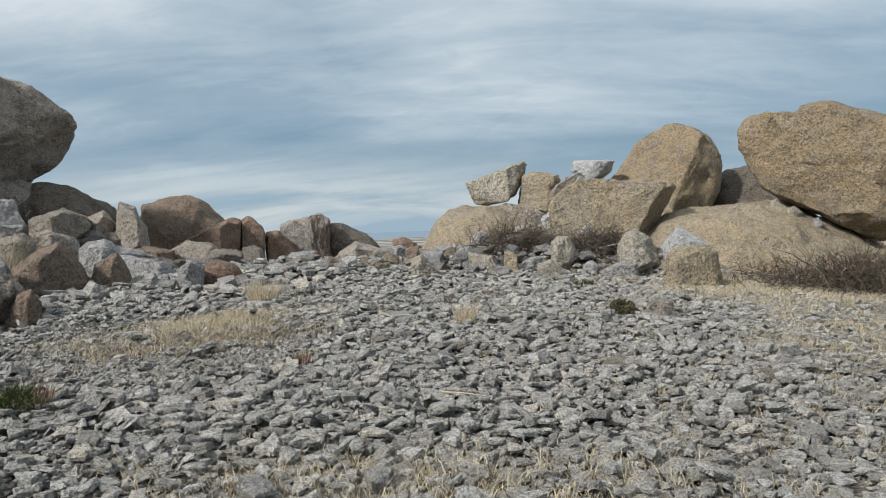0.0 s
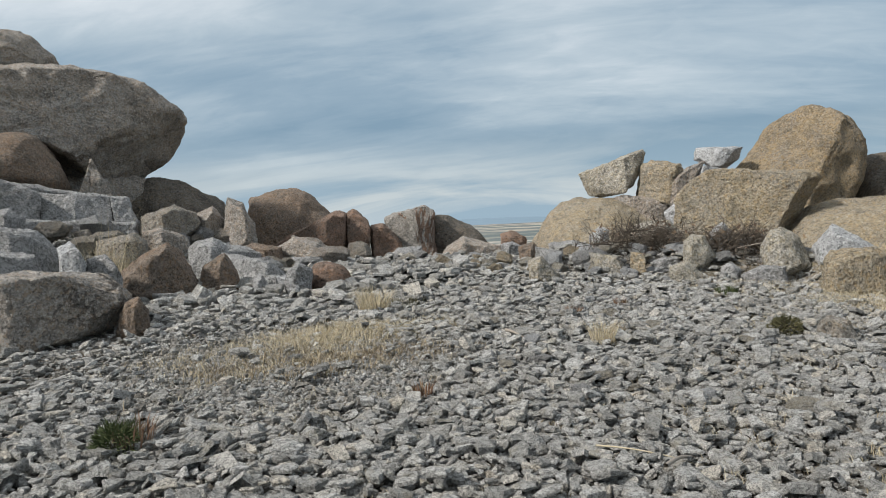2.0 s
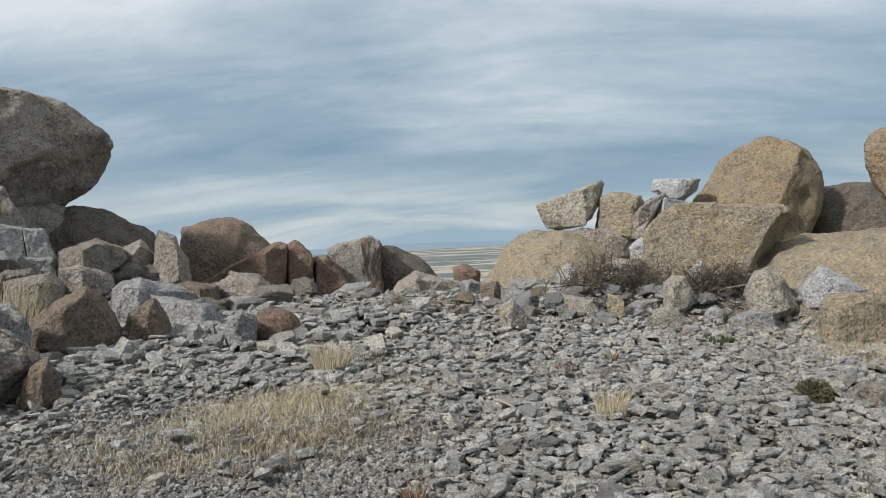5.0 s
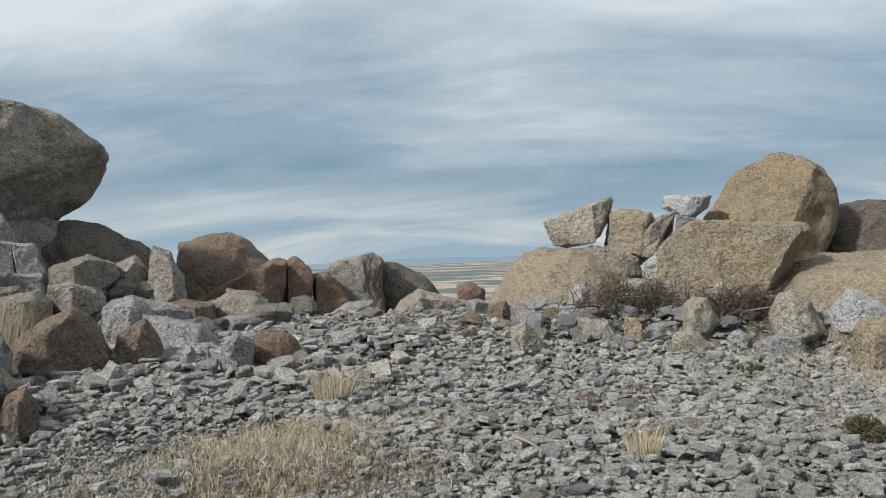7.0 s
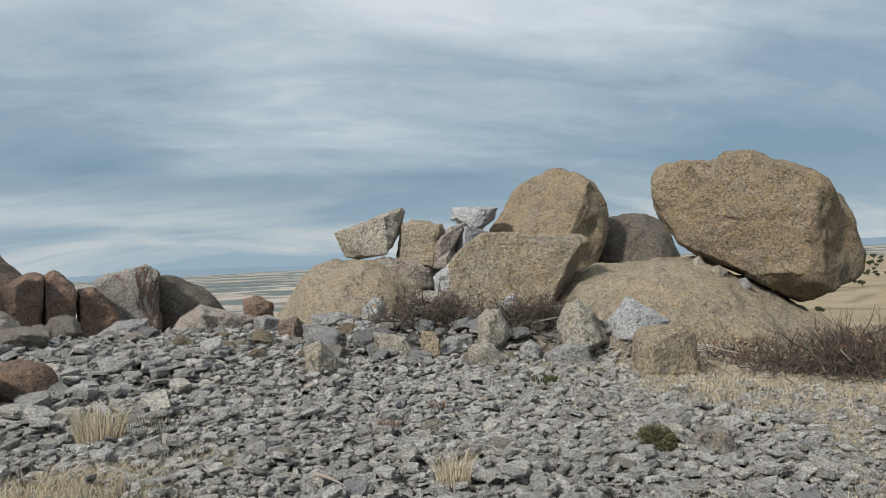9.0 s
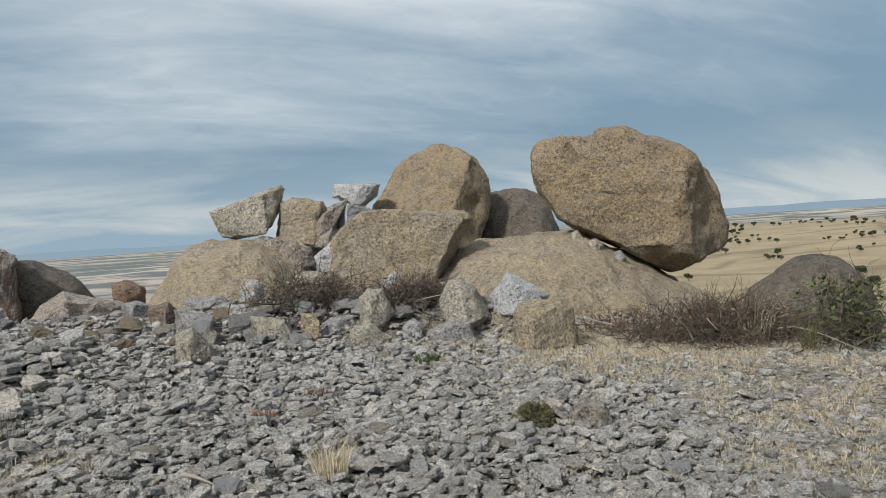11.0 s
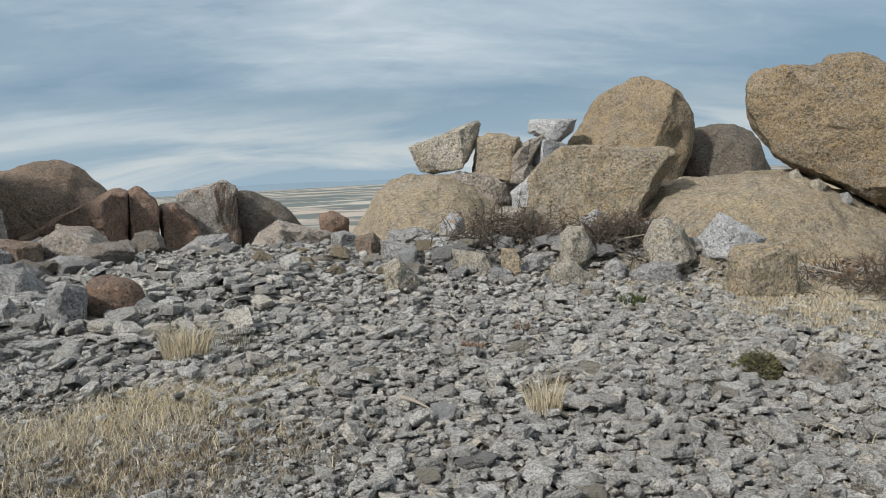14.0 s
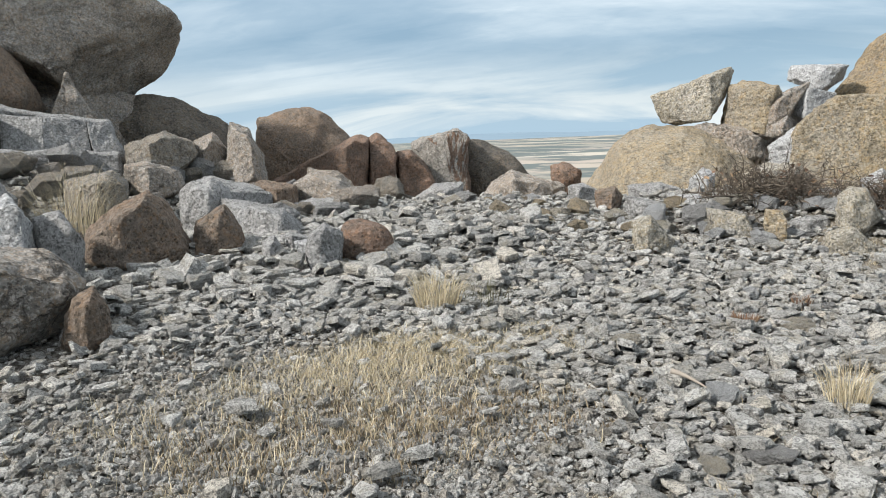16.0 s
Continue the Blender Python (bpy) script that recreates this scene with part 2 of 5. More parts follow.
def raw(name, verts, faces, material, smooth_faces=False):
    me = bpy.data.meshes.new(name)
    if isinstance(verts, np.ndarray):
        me.vertices.add(len(verts))
        me.vertices.foreach_set("co", verts.astype(np.float32).ravel())
        me.loops.add(faces.size)
        me.loops.foreach_set("vertex_index", faces.astype(np.int32).ravel())
        me.polygons.add(len(faces))
        me.polygons.foreach_set("loop_start", np.arange(0, faces.size, 3, dtype=np.int32))
        me.update(calc_edges=True)
    else:
        me.from_pydata(verts, [], faces)
    me.materials.append(material)
    me.polygons.foreach_set("use_smooth", [smooth_faces] * len(me.polygons))
    return new(name, me)


def ground_material():
    k = Mat("hill_ground")
    geo = k.node("ShaderNodeNewGeometry")
    p = geo.outputs["Position"]
    sp = k.node("ShaderNodeSeparateXYZ")
    k.link(p, sp.inputs[0])
    x, y = sp.outputs[0], sp.outputs[1]
    big = k.noise(p, 0.6, 5, 0.6, 0.5)
    fine = k.noise(p, 22.0, 6, 0.7)
    grit = k.voronoi(p, 70.0, "F1", "Color")
    sg = k.node("ShaderNodeSeparateColor")
    k.link(grit, sg.inputs[0])
    soil = k.mix(k.ramp(big, [(0.35, 0.0), (0.65, 1.0)]), (0.085, 0.074, 0.06), (0.15, 0.135, 0.115))
    dry = k.mix(k.ramp(big, [(0.35, 0.0), (0.65, 1.0)]), (0.24, 0.20, 0.135), (0.34, 0.29, 0.205))
    east = k.ramp(k.math("ADD", k.math("MULTIPLY", x, 0.25), k.math("MULTIPLY", big, 0.5)), [(0.40, 0.0), (0.85, 1.0)])
    near = k.mix(east, soil, dry)
    near = k.mix(k.ramp(fine, [(0.38, 0.75), (0.62, 0.0)]), near, (0.06, 0.052, 0.042))
    near = k.mix(k.ramp(sg.outputs[0], [(0.55, 0.0), (0.75, 0.5)]), near, (0.40, 0.385, 0.36))
    # the plain: strips of stubble and fallow, dark woods with bluish distance haze in their colour
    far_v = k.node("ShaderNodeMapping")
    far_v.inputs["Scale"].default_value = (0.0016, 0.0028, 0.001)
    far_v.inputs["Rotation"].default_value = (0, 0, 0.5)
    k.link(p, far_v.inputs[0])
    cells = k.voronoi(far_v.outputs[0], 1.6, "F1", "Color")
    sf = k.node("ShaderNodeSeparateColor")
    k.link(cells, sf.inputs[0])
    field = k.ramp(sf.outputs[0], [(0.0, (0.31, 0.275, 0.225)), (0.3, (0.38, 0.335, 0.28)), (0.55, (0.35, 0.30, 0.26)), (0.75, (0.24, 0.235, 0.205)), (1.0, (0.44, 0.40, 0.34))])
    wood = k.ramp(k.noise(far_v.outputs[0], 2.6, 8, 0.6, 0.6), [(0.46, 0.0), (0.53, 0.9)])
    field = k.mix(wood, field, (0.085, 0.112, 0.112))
    slope = k.mix(k.ramp(k.noise(p, 0.05, 6, 0.65), [(0.4, 0.0), (0.6, 1.0)]), (0.32, 0.265, 0.175), (0.25, 0.205, 0.13))
    tv = k.node("ShaderNodeMapping")
    tv.inputs["Scale"].default_value = (0.010, 0.022, 0.01)
    tv.inputs["Rotation"].default_value = (0, 0, -0.7)
    k.link(p, tv.inputs[0])
    bank = k.ramp(k.voronoi(tv.outputs[0], 1.0, "DISTANCE_TO_EDGE"), [(0.0, 0.9), (0.06, 0.0)])
    slope = k.mix(k.math("MULTIPLY", bank, k.ramp(k.noise(p, 0.03, 5, 0.7), [(0.38, 0.0), (0.5, 1.0)])), slope, (0.16, 0.135, 0.085))
    dist = k.node("ShaderNodeVectorMath")
    dist.operation = "LENGTH"
    k.link(p, dist.inputs[0])
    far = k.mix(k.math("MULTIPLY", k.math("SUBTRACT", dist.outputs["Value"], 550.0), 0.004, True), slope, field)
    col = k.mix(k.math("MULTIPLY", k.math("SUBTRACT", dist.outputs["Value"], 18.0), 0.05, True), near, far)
    h = k.math("ADD", fine, k.math("MULTIPLY", sg.outputs[0], 0.5))
    return k.finish(col, 0.95, h, 1.0, 0.03)


def build_ground():
    rings = [0.12 * i for i in range(1, 118)]
    while rings[-1] < 4900:
        rings.append(rings[-1] * 1.09)
    seg = 256
    verts = [(-0.5, 6.0, height(-0.5, 6.0))]
    for r in rings:
        for s in range(seg):
            a = 2 * math.pi * s / seg
            x, y = -0.5 + r * math.sin(a), 6.0 + r * math.cos(a)
            verts.append((x, y, height(x, y)))
    faces = [(0, 1 + (s + 1) % seg, 1 + s) for s in range(seg)]
    for i in range(len(rings) - 1):
        a, b = 1 + i * seg, 1 + (i + 1) * seg
        for s in range(seg):
            t = (s + 1) % seg
            faces.append((a + s, a + t, b + t, b + s))
    ob = raw("ground", verts, faces, ground_material(), True)
    return tagged(ob, "stony hilltop of grey gravel and dry soil falling to a plain", "ground", kind="structure")


ground = build_ground()


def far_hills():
    """Low ranges along the horizon, the blue of distance haze painted into their colour."""
    k = Mat("haze_tinted_hills")
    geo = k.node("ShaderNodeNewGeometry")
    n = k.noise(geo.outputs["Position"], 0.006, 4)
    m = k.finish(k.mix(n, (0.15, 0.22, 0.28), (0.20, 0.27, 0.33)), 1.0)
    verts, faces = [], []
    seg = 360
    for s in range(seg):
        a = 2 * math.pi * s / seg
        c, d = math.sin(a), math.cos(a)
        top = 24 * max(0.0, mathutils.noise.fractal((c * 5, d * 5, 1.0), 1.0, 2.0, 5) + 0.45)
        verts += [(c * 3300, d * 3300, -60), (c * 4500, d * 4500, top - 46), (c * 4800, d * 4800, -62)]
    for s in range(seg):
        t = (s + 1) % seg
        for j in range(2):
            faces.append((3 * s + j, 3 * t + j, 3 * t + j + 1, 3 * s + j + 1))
    return tagged(raw("backdrop", verts, faces, m, True), "blue hills along the horizon with haze put into their colour", "hills", kind="structure")


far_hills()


# ---- rocks ----
def spline(profile, n):
    """A closed, even Catmull-Rom curve through the profile."""
    pts = [mathutils.Vector(p) for p in profile]
    out = []
    m = len(pts)
    for i in range(m):
        a, b, c, d = pts[i - 1], pts[i], pts[(i + 1) % m], pts[(i + 2) % m]
        for j in range(12):
            t = j / 12
            out.append(0.5 * ((2 * b) + (c - a) * t + (2 * a - 5 * b + 4 * c - d) * t * t + (3 * b - a - 3 * c + d) * t ** 3))
    acc = [0.0]
    for i in range(len(out)):
        acc.append(acc[-1] + (out[(i + 1) % len(out)] - out[i]).length)
    res, j = [], 0
    for i in range(n):
        want = acc[-1] * i / n
        while acc[j + 1] < want:
            j += 1
        f = (want - acc[j]) / max(1e-9, acc[j + 1] - acc[j])
        res.append(out[j].lerp(out[(j + 1) % len(out)], f))
    return res


def groove(q, lines):
    """How deep the clefts cut at a point of the front: lines of u0, v0, u1, v1, half width, depth."""
    deep = 0.0
    for u0, v0, u1, v1, w, d in lines:
        a, b = mathutils.Vector((u0, v0)), mathutils.Vector((u1, v1))
        p = mathutils.Vector((q.x, q.z)) + 0.12 * mathutils.Vector((mathutils.noise.noise(q * 3.0), mathutils.noise.noise(q * 3.0 + mathutils.Vector((9, 0, 0)))))
        t = max(0.0, min(1.0, (p - a).dot(b - a) / (b - a).length_squared))
        deep += d * max(0.0, 1 - (p - a.lerp(b, t)).length / w)
    return deep


def round_rock(profile, thick, seed, blunt=0.72, foot=None, planes=(), clefts=()):
    """A rounded boulder; foot: the height towards which a dome slopes away; planes: nx, ny, nz, distance of flat faces."""
    wide = max(abs(p[0]) for p in profile)
    ring = spline(profile, 150 if wide > 1 else 90)
    c = sum(ring, mathutils.Vector((0, 0))) / len(ring)
    if foot is not None:
        c.y = foot
    bm = bmesh.new()
    levels = 64 if wide > 1 else 36
    rows = []
    for i in range(levels + 1):
        a = -math.pi / 2 + math.pi * i / levels
        dep = math.copysign(abs(math.sin(a)) ** (0.8 if foot is None else 1.0), math.sin(a)) * thick
        sc = max(0.0, math.cos(a)) ** blunt
        if i in (0, levels):
            rows.append([bm.verts.new((c.x, dep, c.y))])
        else:
            rows.append([bm.verts.new((c.x + (p.x - c.x) * sc, dep, c.y + (p.y - c.y) * sc)) for p in ring])
    n = len(ring)
    for i in range(levels):
        for s in range(n):
            t = (s + 1) % n
            a, b = rows[i], rows[i + 1]
            if i == 0:
                bm.faces.new((a[0], b[s], b[t]))
            elif i == levels - 1:
                bm.faces.new((a[s], b[0], a[t]))
            else:
                bm.faces.new((a[s], b[s], b[t], a[t]))
    bmesh.ops.recalc_face_normals(bm, faces=bm.faces)
    bm.normal_update()
    size = max(thick, max(abs(p.x) for p in ring))
    rnd = random.Random(seed)
    mid = mathutils.Vector((c.x, 0, c.y))
    for nx, ny, nz, far in planes:
        n = mathutils.Vector((nx, ny, nz)).normalized()
        for v in bm.verts:
            over = (v.co - mid).dot(n) - far
            if over > 0:
                v.co -= n * over * 0.93
    for i in range(0 if foot is not None else 4 if planes else 9):
        a, e = rnd.uniform(0, 6.28), rnd.uniform(-0.9, 1.0)
        n = mathutils.Vector((math.cos(a) * math.cos(e), -abs(math.sin(a)) * math.cos(e), math.sin(e)))
        cut = max((v.co - mid).dot(n) for v in bm.verts) * (1 - rnd.uniform(0.02, 0.055 if abs(n.y) > 0.6 else 0.025))
        for v in bm.verts:
            over = (v.co - mid).dot(n) - cut
            if over > 0:
                v.co -= n * over * 0.8
    bm.normal_update()
    for v in bm.verts:
        q = v.co
        d = 0.07 * mathutils.noise.noise(q * 1.7 + mathutils.Vector((0, 0, seed))) * min(1.0, size)
        w = abs(mathutils.noise.noise(q * 0.9 + mathutils.Vector((seed, seed, 0))))
        d -= 0.07 * max(0.0, 1 - w / 0.07) * min(1.0, size) * max(0.0, mathutils.noise.noise(q * 0.7 + mathutils.Vector((3, seed, 0))) + 0.1)
        d += 0.035 * size * mathutils.noise.noise(q * (1.6 / size) + mathutils.Vector((seed, 0, 0)))
        d += 0.042 * size ** 0.5 * mathutils.noise.fractal(q * 2.6 + mathutils.Vector((0, seed, 0)), 0.75, 2.0, 6)
        if clefts and q.y < 0.3:
            d -= groove(q, clefts)
        v.co = q + v.normal * d
    return bm


def block_rock(profile, thick, seed, keep=0.0, ridge=None, lean=0.0):
    """Broken granite: the hull of a profile, a smaller front and back, chipped edges and a rough face.
    ridge: where along the front its two faces meet; lean: how far the front stands to the west of the outline."""
    rnd = random.Random(seed)
    cx = sum(p[0] for p in profile) / len(profile)
    cz = sum(p[1] for p in profile) / len(profile)
    size = max(max(abs(p[0] - cx) for p in profile), max(abs(p[1] - cz) for p in profile))
    bm = bmesh.new()
    sl, sr = rnd.uniform(-0.35, 0.35), rnd.uniform(0.05, 0.45)
    if ridge is None and keep == 0.0:
        ridge = cx + rnd.uniform(-0.3, 0.45) * size
    fold = rnd.uniform(0.35, 0.75)

    def front(u, v):
        tilt = sl * (u - cx) / size + sr * (v - cz) / size
        if ridge is None:
            return thick * (-0.95 + 0.6 * tilt)
        return thick * min(0.1, -1.0 + fold * abs(u - ridge) / size + 0.45 * sr * (v - cz) / size)

    for u, v in profile:
        bm.verts.new((u, rnd.uniform(-0.15, 0.15) * thick, v))
        f = rnd.uniform(0.62, 0.92) * (1 - keep) + 0.97 * keep
        bm.verts.new((cx + (u - cx) * f - lean, front(u, v), cz + (v - cz) * f))
        f = rnd.uniform(0.6, 0.95) * (1 - keep) + 0.97 * keep
        bm.verts.new((cx + (u - cx) * f, thick * rnd.uniform(0.7, 1.0), cz + (v - cz) * f))
    if ridge is not None:
        top = max(p[1] for p in profile)
        for v in (0.08 * top, (0.62 + 0.38 * keep) * top):
            bm.verts.new((ridge - lean, front(ridge, v), v))
    hull = bmesh.ops.convex_hull(bm, input=bm.verts)
    junk = [g for g in hull["geom_interior"] + hull["geom_unused"] if isinstance(g, bmesh.types.BMVert)]
    bmesh.ops.delete(bm, geom=list(set(junk)), context="VERTS")
    bmesh.ops.dissolve_limit(bm, angle_limit=math.radians(9), verts=bm.verts, edges=bm.edges)
    bmesh.ops.bevel(bm, geom=list(bm.edges), offset=0.022 * size, segments=2, profile=0.6, affect="EDGES", clamp_overlap=True)
    bmesh.ops.triangulate(bm, faces=bm.faces)
    for k in range(4):
        lim = max(0.022, size / 14)
        long = [e for e in bm.edges if e.calc_length() > lim]
        if not long or len(bm.verts) > 5000:
            break
        bmesh.ops.subdivide_edges(bm, edges=long, cuts=1)
        bmesh.ops.triangulate(bm, faces=[f for f in bm.faces if len(f.verts) > 3])
    bmesh.ops.recalc_face_normals(bm, faces=bm.faces)
    bm.normal_update()
    for v in bm.verts:
        q = v.co
        chip = mathutils.noise.cell_vector(q * (3.2 / size) + mathutils.Vector((seed, seed, 0)))
        d = 0.012 * size * chip.x
        d += 0.05 * size * mathutils.noise.noise(q * (2.2 / size) + mathutils.Vector((seed, 0, 0)))
        d += 0.03 * size * mathutils.noise.fractal(q * (6.0 / size) + mathutils.Vector((0, seed, 0)), 0.7, 2.0, 4)
        v.co = q + v.normal * d
    return bm


rock_count = [0]


def rock(name, at, yaw, profile, thick, style, material, label, sunk=True, split=None, **shape):
    """A rock whose outline, seen from the walk, is the profile (metres, from its base), thick metres to each side.
    split: the stained material of its eastern front face."""
    rock_count[0] += 1
    seed = rock_count[0] * 7.31
    if max(v for u, v in profile) < 0.6 and sunk:
        at = (at[0], at[1], at[2] + 0.02)
    low = height(at[0], at[1]) - 0.08 - at[2]
    if sunk and low < 0:
        top = max(v for u, v in profile)
        profile = [(u, v + low * (1 - v / top) ** 2) for u, v in profile]
    if style in ("round", "blunt"):
        bm = round_rock(profile, thick, seed, 0.46 if style == "blunt" else 0.72, **shape)
    elif style == "dome":
        bm = round_rock(profile, thick, seed, 0.95, foot=0.05, **shape)
    else:
        bm = block_rock(profile, thick, seed, {"slab": 0.85, "chunk": 0.5}.get(style, 0.0), **shape)
    ob = part(name, bm, material, None, "", None if style in ("round", "blunt", "dome") else 38)
    if split:
        ob.data.materials.append(split)
        for p in ob.data.polygons:
            if p.normal.x > 0.22 and p.normal.z < 0.75:
                p.material_index = 1
    ob.matrix_world = pose(at[0], at[1], at[2], 0, 0, yaw)
    return tagged(ob, label, "rock")


def fillers(places, sizes, materials, label, group, flat=0.6):
    """Smaller broken rocks filling a pile, each an object on one of a few shared shapes."""
    rnd = random.Random(label)
    shapes = []
    for i, m in enumerate(materials):
        for j in range(3):
            n = rnd.randint(5, 7)
            prof = [(math.cos(k * 6.283 / n + rnd.uniform(-0.3, 0.3)) * rnd.uniform(0.8, 1.2), flat * (1 + math.sin(k * 6.283 / n + rnd.uniform(-0.3, 0.3))) * rnd.uniform(0.8, 1.1)) for k in range(n)]
            ob = part("rock", block_rock(prof, rnd.uniform(0.6, 0.95), 50 + 9 * i + j), m, None, "", 40)
            shapes.append(ob.data)
            bpy.data.objects.remove(ob)
    for x, y, up in places:
        s = sizes[0] + (sizes[1] - sizes[0]) * rnd.random() ** 1.6
        ob = new("rock", rnd.choice(shapes))
        ob.matrix_world = pose(x, y, height(x, y) + up - 0.25 * s, rnd.uniform(-16, 16), rnd.uniform(-16, 16), rnd.uniform(0, 360)) @ mathutils.Matrix.Scale(s, 4)
        tagged(ob, label, "rock", group)


rock("boulder", (-9.74, 14.57, 2.33), 35, [(-2.48, 1.74), (-1.82, 2.23), (-0.99, 2.33), (-0.22, 2.35), (0.81, 2.3), (1.64, 2.09), (2.0, 1.9), (2.29, 1.66), (2.48, 1.45), (2.4, 1.01), (2.18, 0.65), (1.87, 0.38), (1.59, 0.17), (1.23, -0.01), (0.66, 0.18), (0.06, 0.53), (-0.63, 0.77), (-1.76, 0.68), (-2.45, 0.99)], 1.5, "blunt", weathered, "huge overhanging weathered grey granite boulder with cracked top", sunk=False, planes=((0.15, -0.97, 0.15, 1.25), (0.5, -0.6, -0.6, 1.5)), clefts=((-1.9, 1.5, -1.35, 2.0, 0.09, 0.14), (-1.35, 2.0, -1.2, 2.3, 0.08, 0.12), (-0.75, 1.65, -0.1, 1.62, 0.06, 0.07), (0.3, 0.6, 1.5, 0.95, 0.05, 0.05), (0.6, 0.3, 1.0, 0.8, 0.05, 0.05)))
rock("boulder", (-11.58, 15.09, 4.14), 38, [(-1.44, 0.74), (-0.66, 1.29), (0.13, 1.49), (0.73, 1.41), (1.14, 1.2), (1.44, 0.91), (1.08, 0.39), (-0.18, 0.0), (-1.31, 0.08)], 2.0, "round", weathered, "rounded grey granite boulder resting on the overhanging boulder", sunk=False)
rock("boulder", (-9.53, 13.01, 2.15), 37, [(-0.96, 0.6), (-0.52, 0.93), (-0.0, 1.12), (0.31, 1.12), (0.56, 1.0), (0.78, 0.65), (0.96, 0.34), (0.9, 0.0), (0.27, 0.02), (-0.75, 0.11)], 1.2, "round", brown, "rounded brown granite boulder wedged under the overhang", sunk=False)
rock("boulder", (-8.17, 13.45, 2.04), 32, [(-0.04, 0.76), (0.17, 0.36), (0.3, 0.06), (-0.03, 0.0), (-0.3, 0.08), (-0.17, 0.45)], 0.45, "slab", weathered, "pointed grey granite stone propping the overhanging boulder", sunk=False)
rock("granite_block", (-8.65, 11.41, 1.60), 38, [(-0.67, 0.91), (-0.02, 0.84), (0.67, 0.54), (0.67, 0.12), (0.38, 0.0), (-0.58, 0.14)], 0.7, "slab", grey, "cracked pale grey granite ledge block")
rock("granite_block", (-7.90, 11.96, 1.69), 34, [(-0.25, 0.45), (0.26, 0.4), (0.24, 0.0), (-0.26, 0.04)], 0.6, "slab", grey, "square-jointed grey granite block in a ledge")
rock("granite_block", (-7.46, 12.24, 1.62), 32, [(-0.27, 0.47), (0.25, 0.43), (0.29, 0.0), (-0.29, 0.05)], 0.6, "slab", grey, "square-jointed grey granite block in a ledge")
rock("granite_block", (-7.07, 12.48, 1.39), 30, [(-0.21, 0.66), (0.02, 0.63), (0.21, 0.22), (0.16, 0.0), (-0.16, 0.18)], 0.6, "slab", grey, "square-jointed grey granite block in a ledge")
rock("granite_block", (-7.82, 11.52, 1.10), 35, [(-1.29, 0.68), (-0.04, 0.64), (1.31, 0.51), (1.32, 0.17), (1.14, 0.0), (-0.15, 0.14), (-1.32, 0.22)], 0.5, "slab", grey, "long low grey granite slab below the ledge")
rock("boulder", (-8.01, 16.28, 1.17), 27, [(-1.16, 1.03), (-0.63, 1.41), (-0.07, 1.31), (0.49, 1.05), (0.95, 0.8), (1.17, 0.42), (0.9, 0.0), (-1.17, 0.13)], 1.4, "round", dusky, "long sloping dark grey granite boulder")
rock("boulder", (-6.08, 12.10, 1.42), 27, [(-0.45, 0.29), (0.05, 0.42), (0.39, 0.3), (0.45, 0.19), (0.2, 0.06), (-0.25, 0.0), (-0.44, 0.11)], 0.55, "block", granite, "flat brownish granite slab on the rock pile")
rock("boulder", (-5.78, 12.91, 1.14), 24, [(-0.23, 0.58), (0.03, 0.7), (0.23, 0.44), (0.2, 0.0), (-0.23, 0.03)], 0.5, "block", weathered, "grey granite chunk in the rock pile")
rock("boulder", (-5.20, 12.73, 1.16), 22, [(-0.18, 0.8), (0.05, 0.7), (0.22, 0.37), (0.28, 0.01), (-0.13, 0.0), (-0.28, 0.31)], 0.5, "block", weathered, "tall pointed grey granite slab standing on edge")
rock("boulder", (-6.47, 18.98, 0.97), 19, [(-1.01, 1.03), (-0.7, 1.21), (0.11, 1.33), (0.59, 1.08), (1.01, 0.73), (0.94, 0.17), (0.16, 0.0), (-0.93, 0.07)], 1.3, "round", brown, "rounded brown granite boulder on the skyline")
rock("boulder", (-5.59, 17.27, 0.60), 18, [(-0.94, 0.4), (-0.37, 0.6), (0.09, 0.85), (0.67, 1.09), (0.94, 1.03), (0.92, 0.05), (0.35, 0.0), (-0.77, 0.14)], 0.9, "chunk", red, "reddish brown split granite boulder", ridge=0.45)
rock("boulder", (-4.50, 17.79, 0.55), 14, [(-0.26, 1.07), (-0.1, 1.2), (0.25, 0.93), (0.3, 0.66), (0.26, 0.03), (-0.3, 0.0)], 0.6, "chunk", red, "upright reddish split granite slab")
rock("boulder", (-3.88, 18.14, 0.50), 12, [(-0.37, 0.83), (-0.09, 0.87), (0.2, 0.63), (0.42, 0.38), (0.29, 0.0), (-0.42, 0.04)], 0.6, "chunk", red, "low reddish brown granite boulder")
rock("boulder", (-3.53, 19.22, 0.37), 10, [(-0.6, 1.16), (-0.34, 1.23), (0.4, 1.4), (0.62, 1.26), (0.58, 0.13), (0.36, 0.0), (-0.4, 0.12), (-0.62, 0.69)], 0.7, "slab", redgrey, "square granite block with pale top and rusty red side", split=red, ridge=0.1)
rock("boulder", (-2.31, 20.21, 0.30), 6, [(-0.86, 1.0), (-0.13, 1.05), (0.44, 0.77), (0.91, 0.33), (0.87, 0.0), (-0.91, 0.1)], 1.0, "round", dusky, "low rounded dark grey granite boulder")
rock("boulder", (-4.51, 8.68, 0.73), 28, [(0.11, 0.62), (0.27, 0.49), (0.36, 0.31), (0.46, 0.11), (0.31, 0.02), (-0.23, 0.0), (-0.46, 0.13), (-0.37, 0.32), (-0.15, 0.48)], 0.55, "block", brown, "brown pyramid-shaped granite boulder")
rock("boulder", (-3.91, 8.96, 0.75), 24, [(0.06, 0.41), (0.19, 0.22), (0.24, 0.03), (0.03, 0.0), (-0.24, 0.06), (-0.19, 0.29)], 0.28, "block", brown, "brownish pointed granite block")
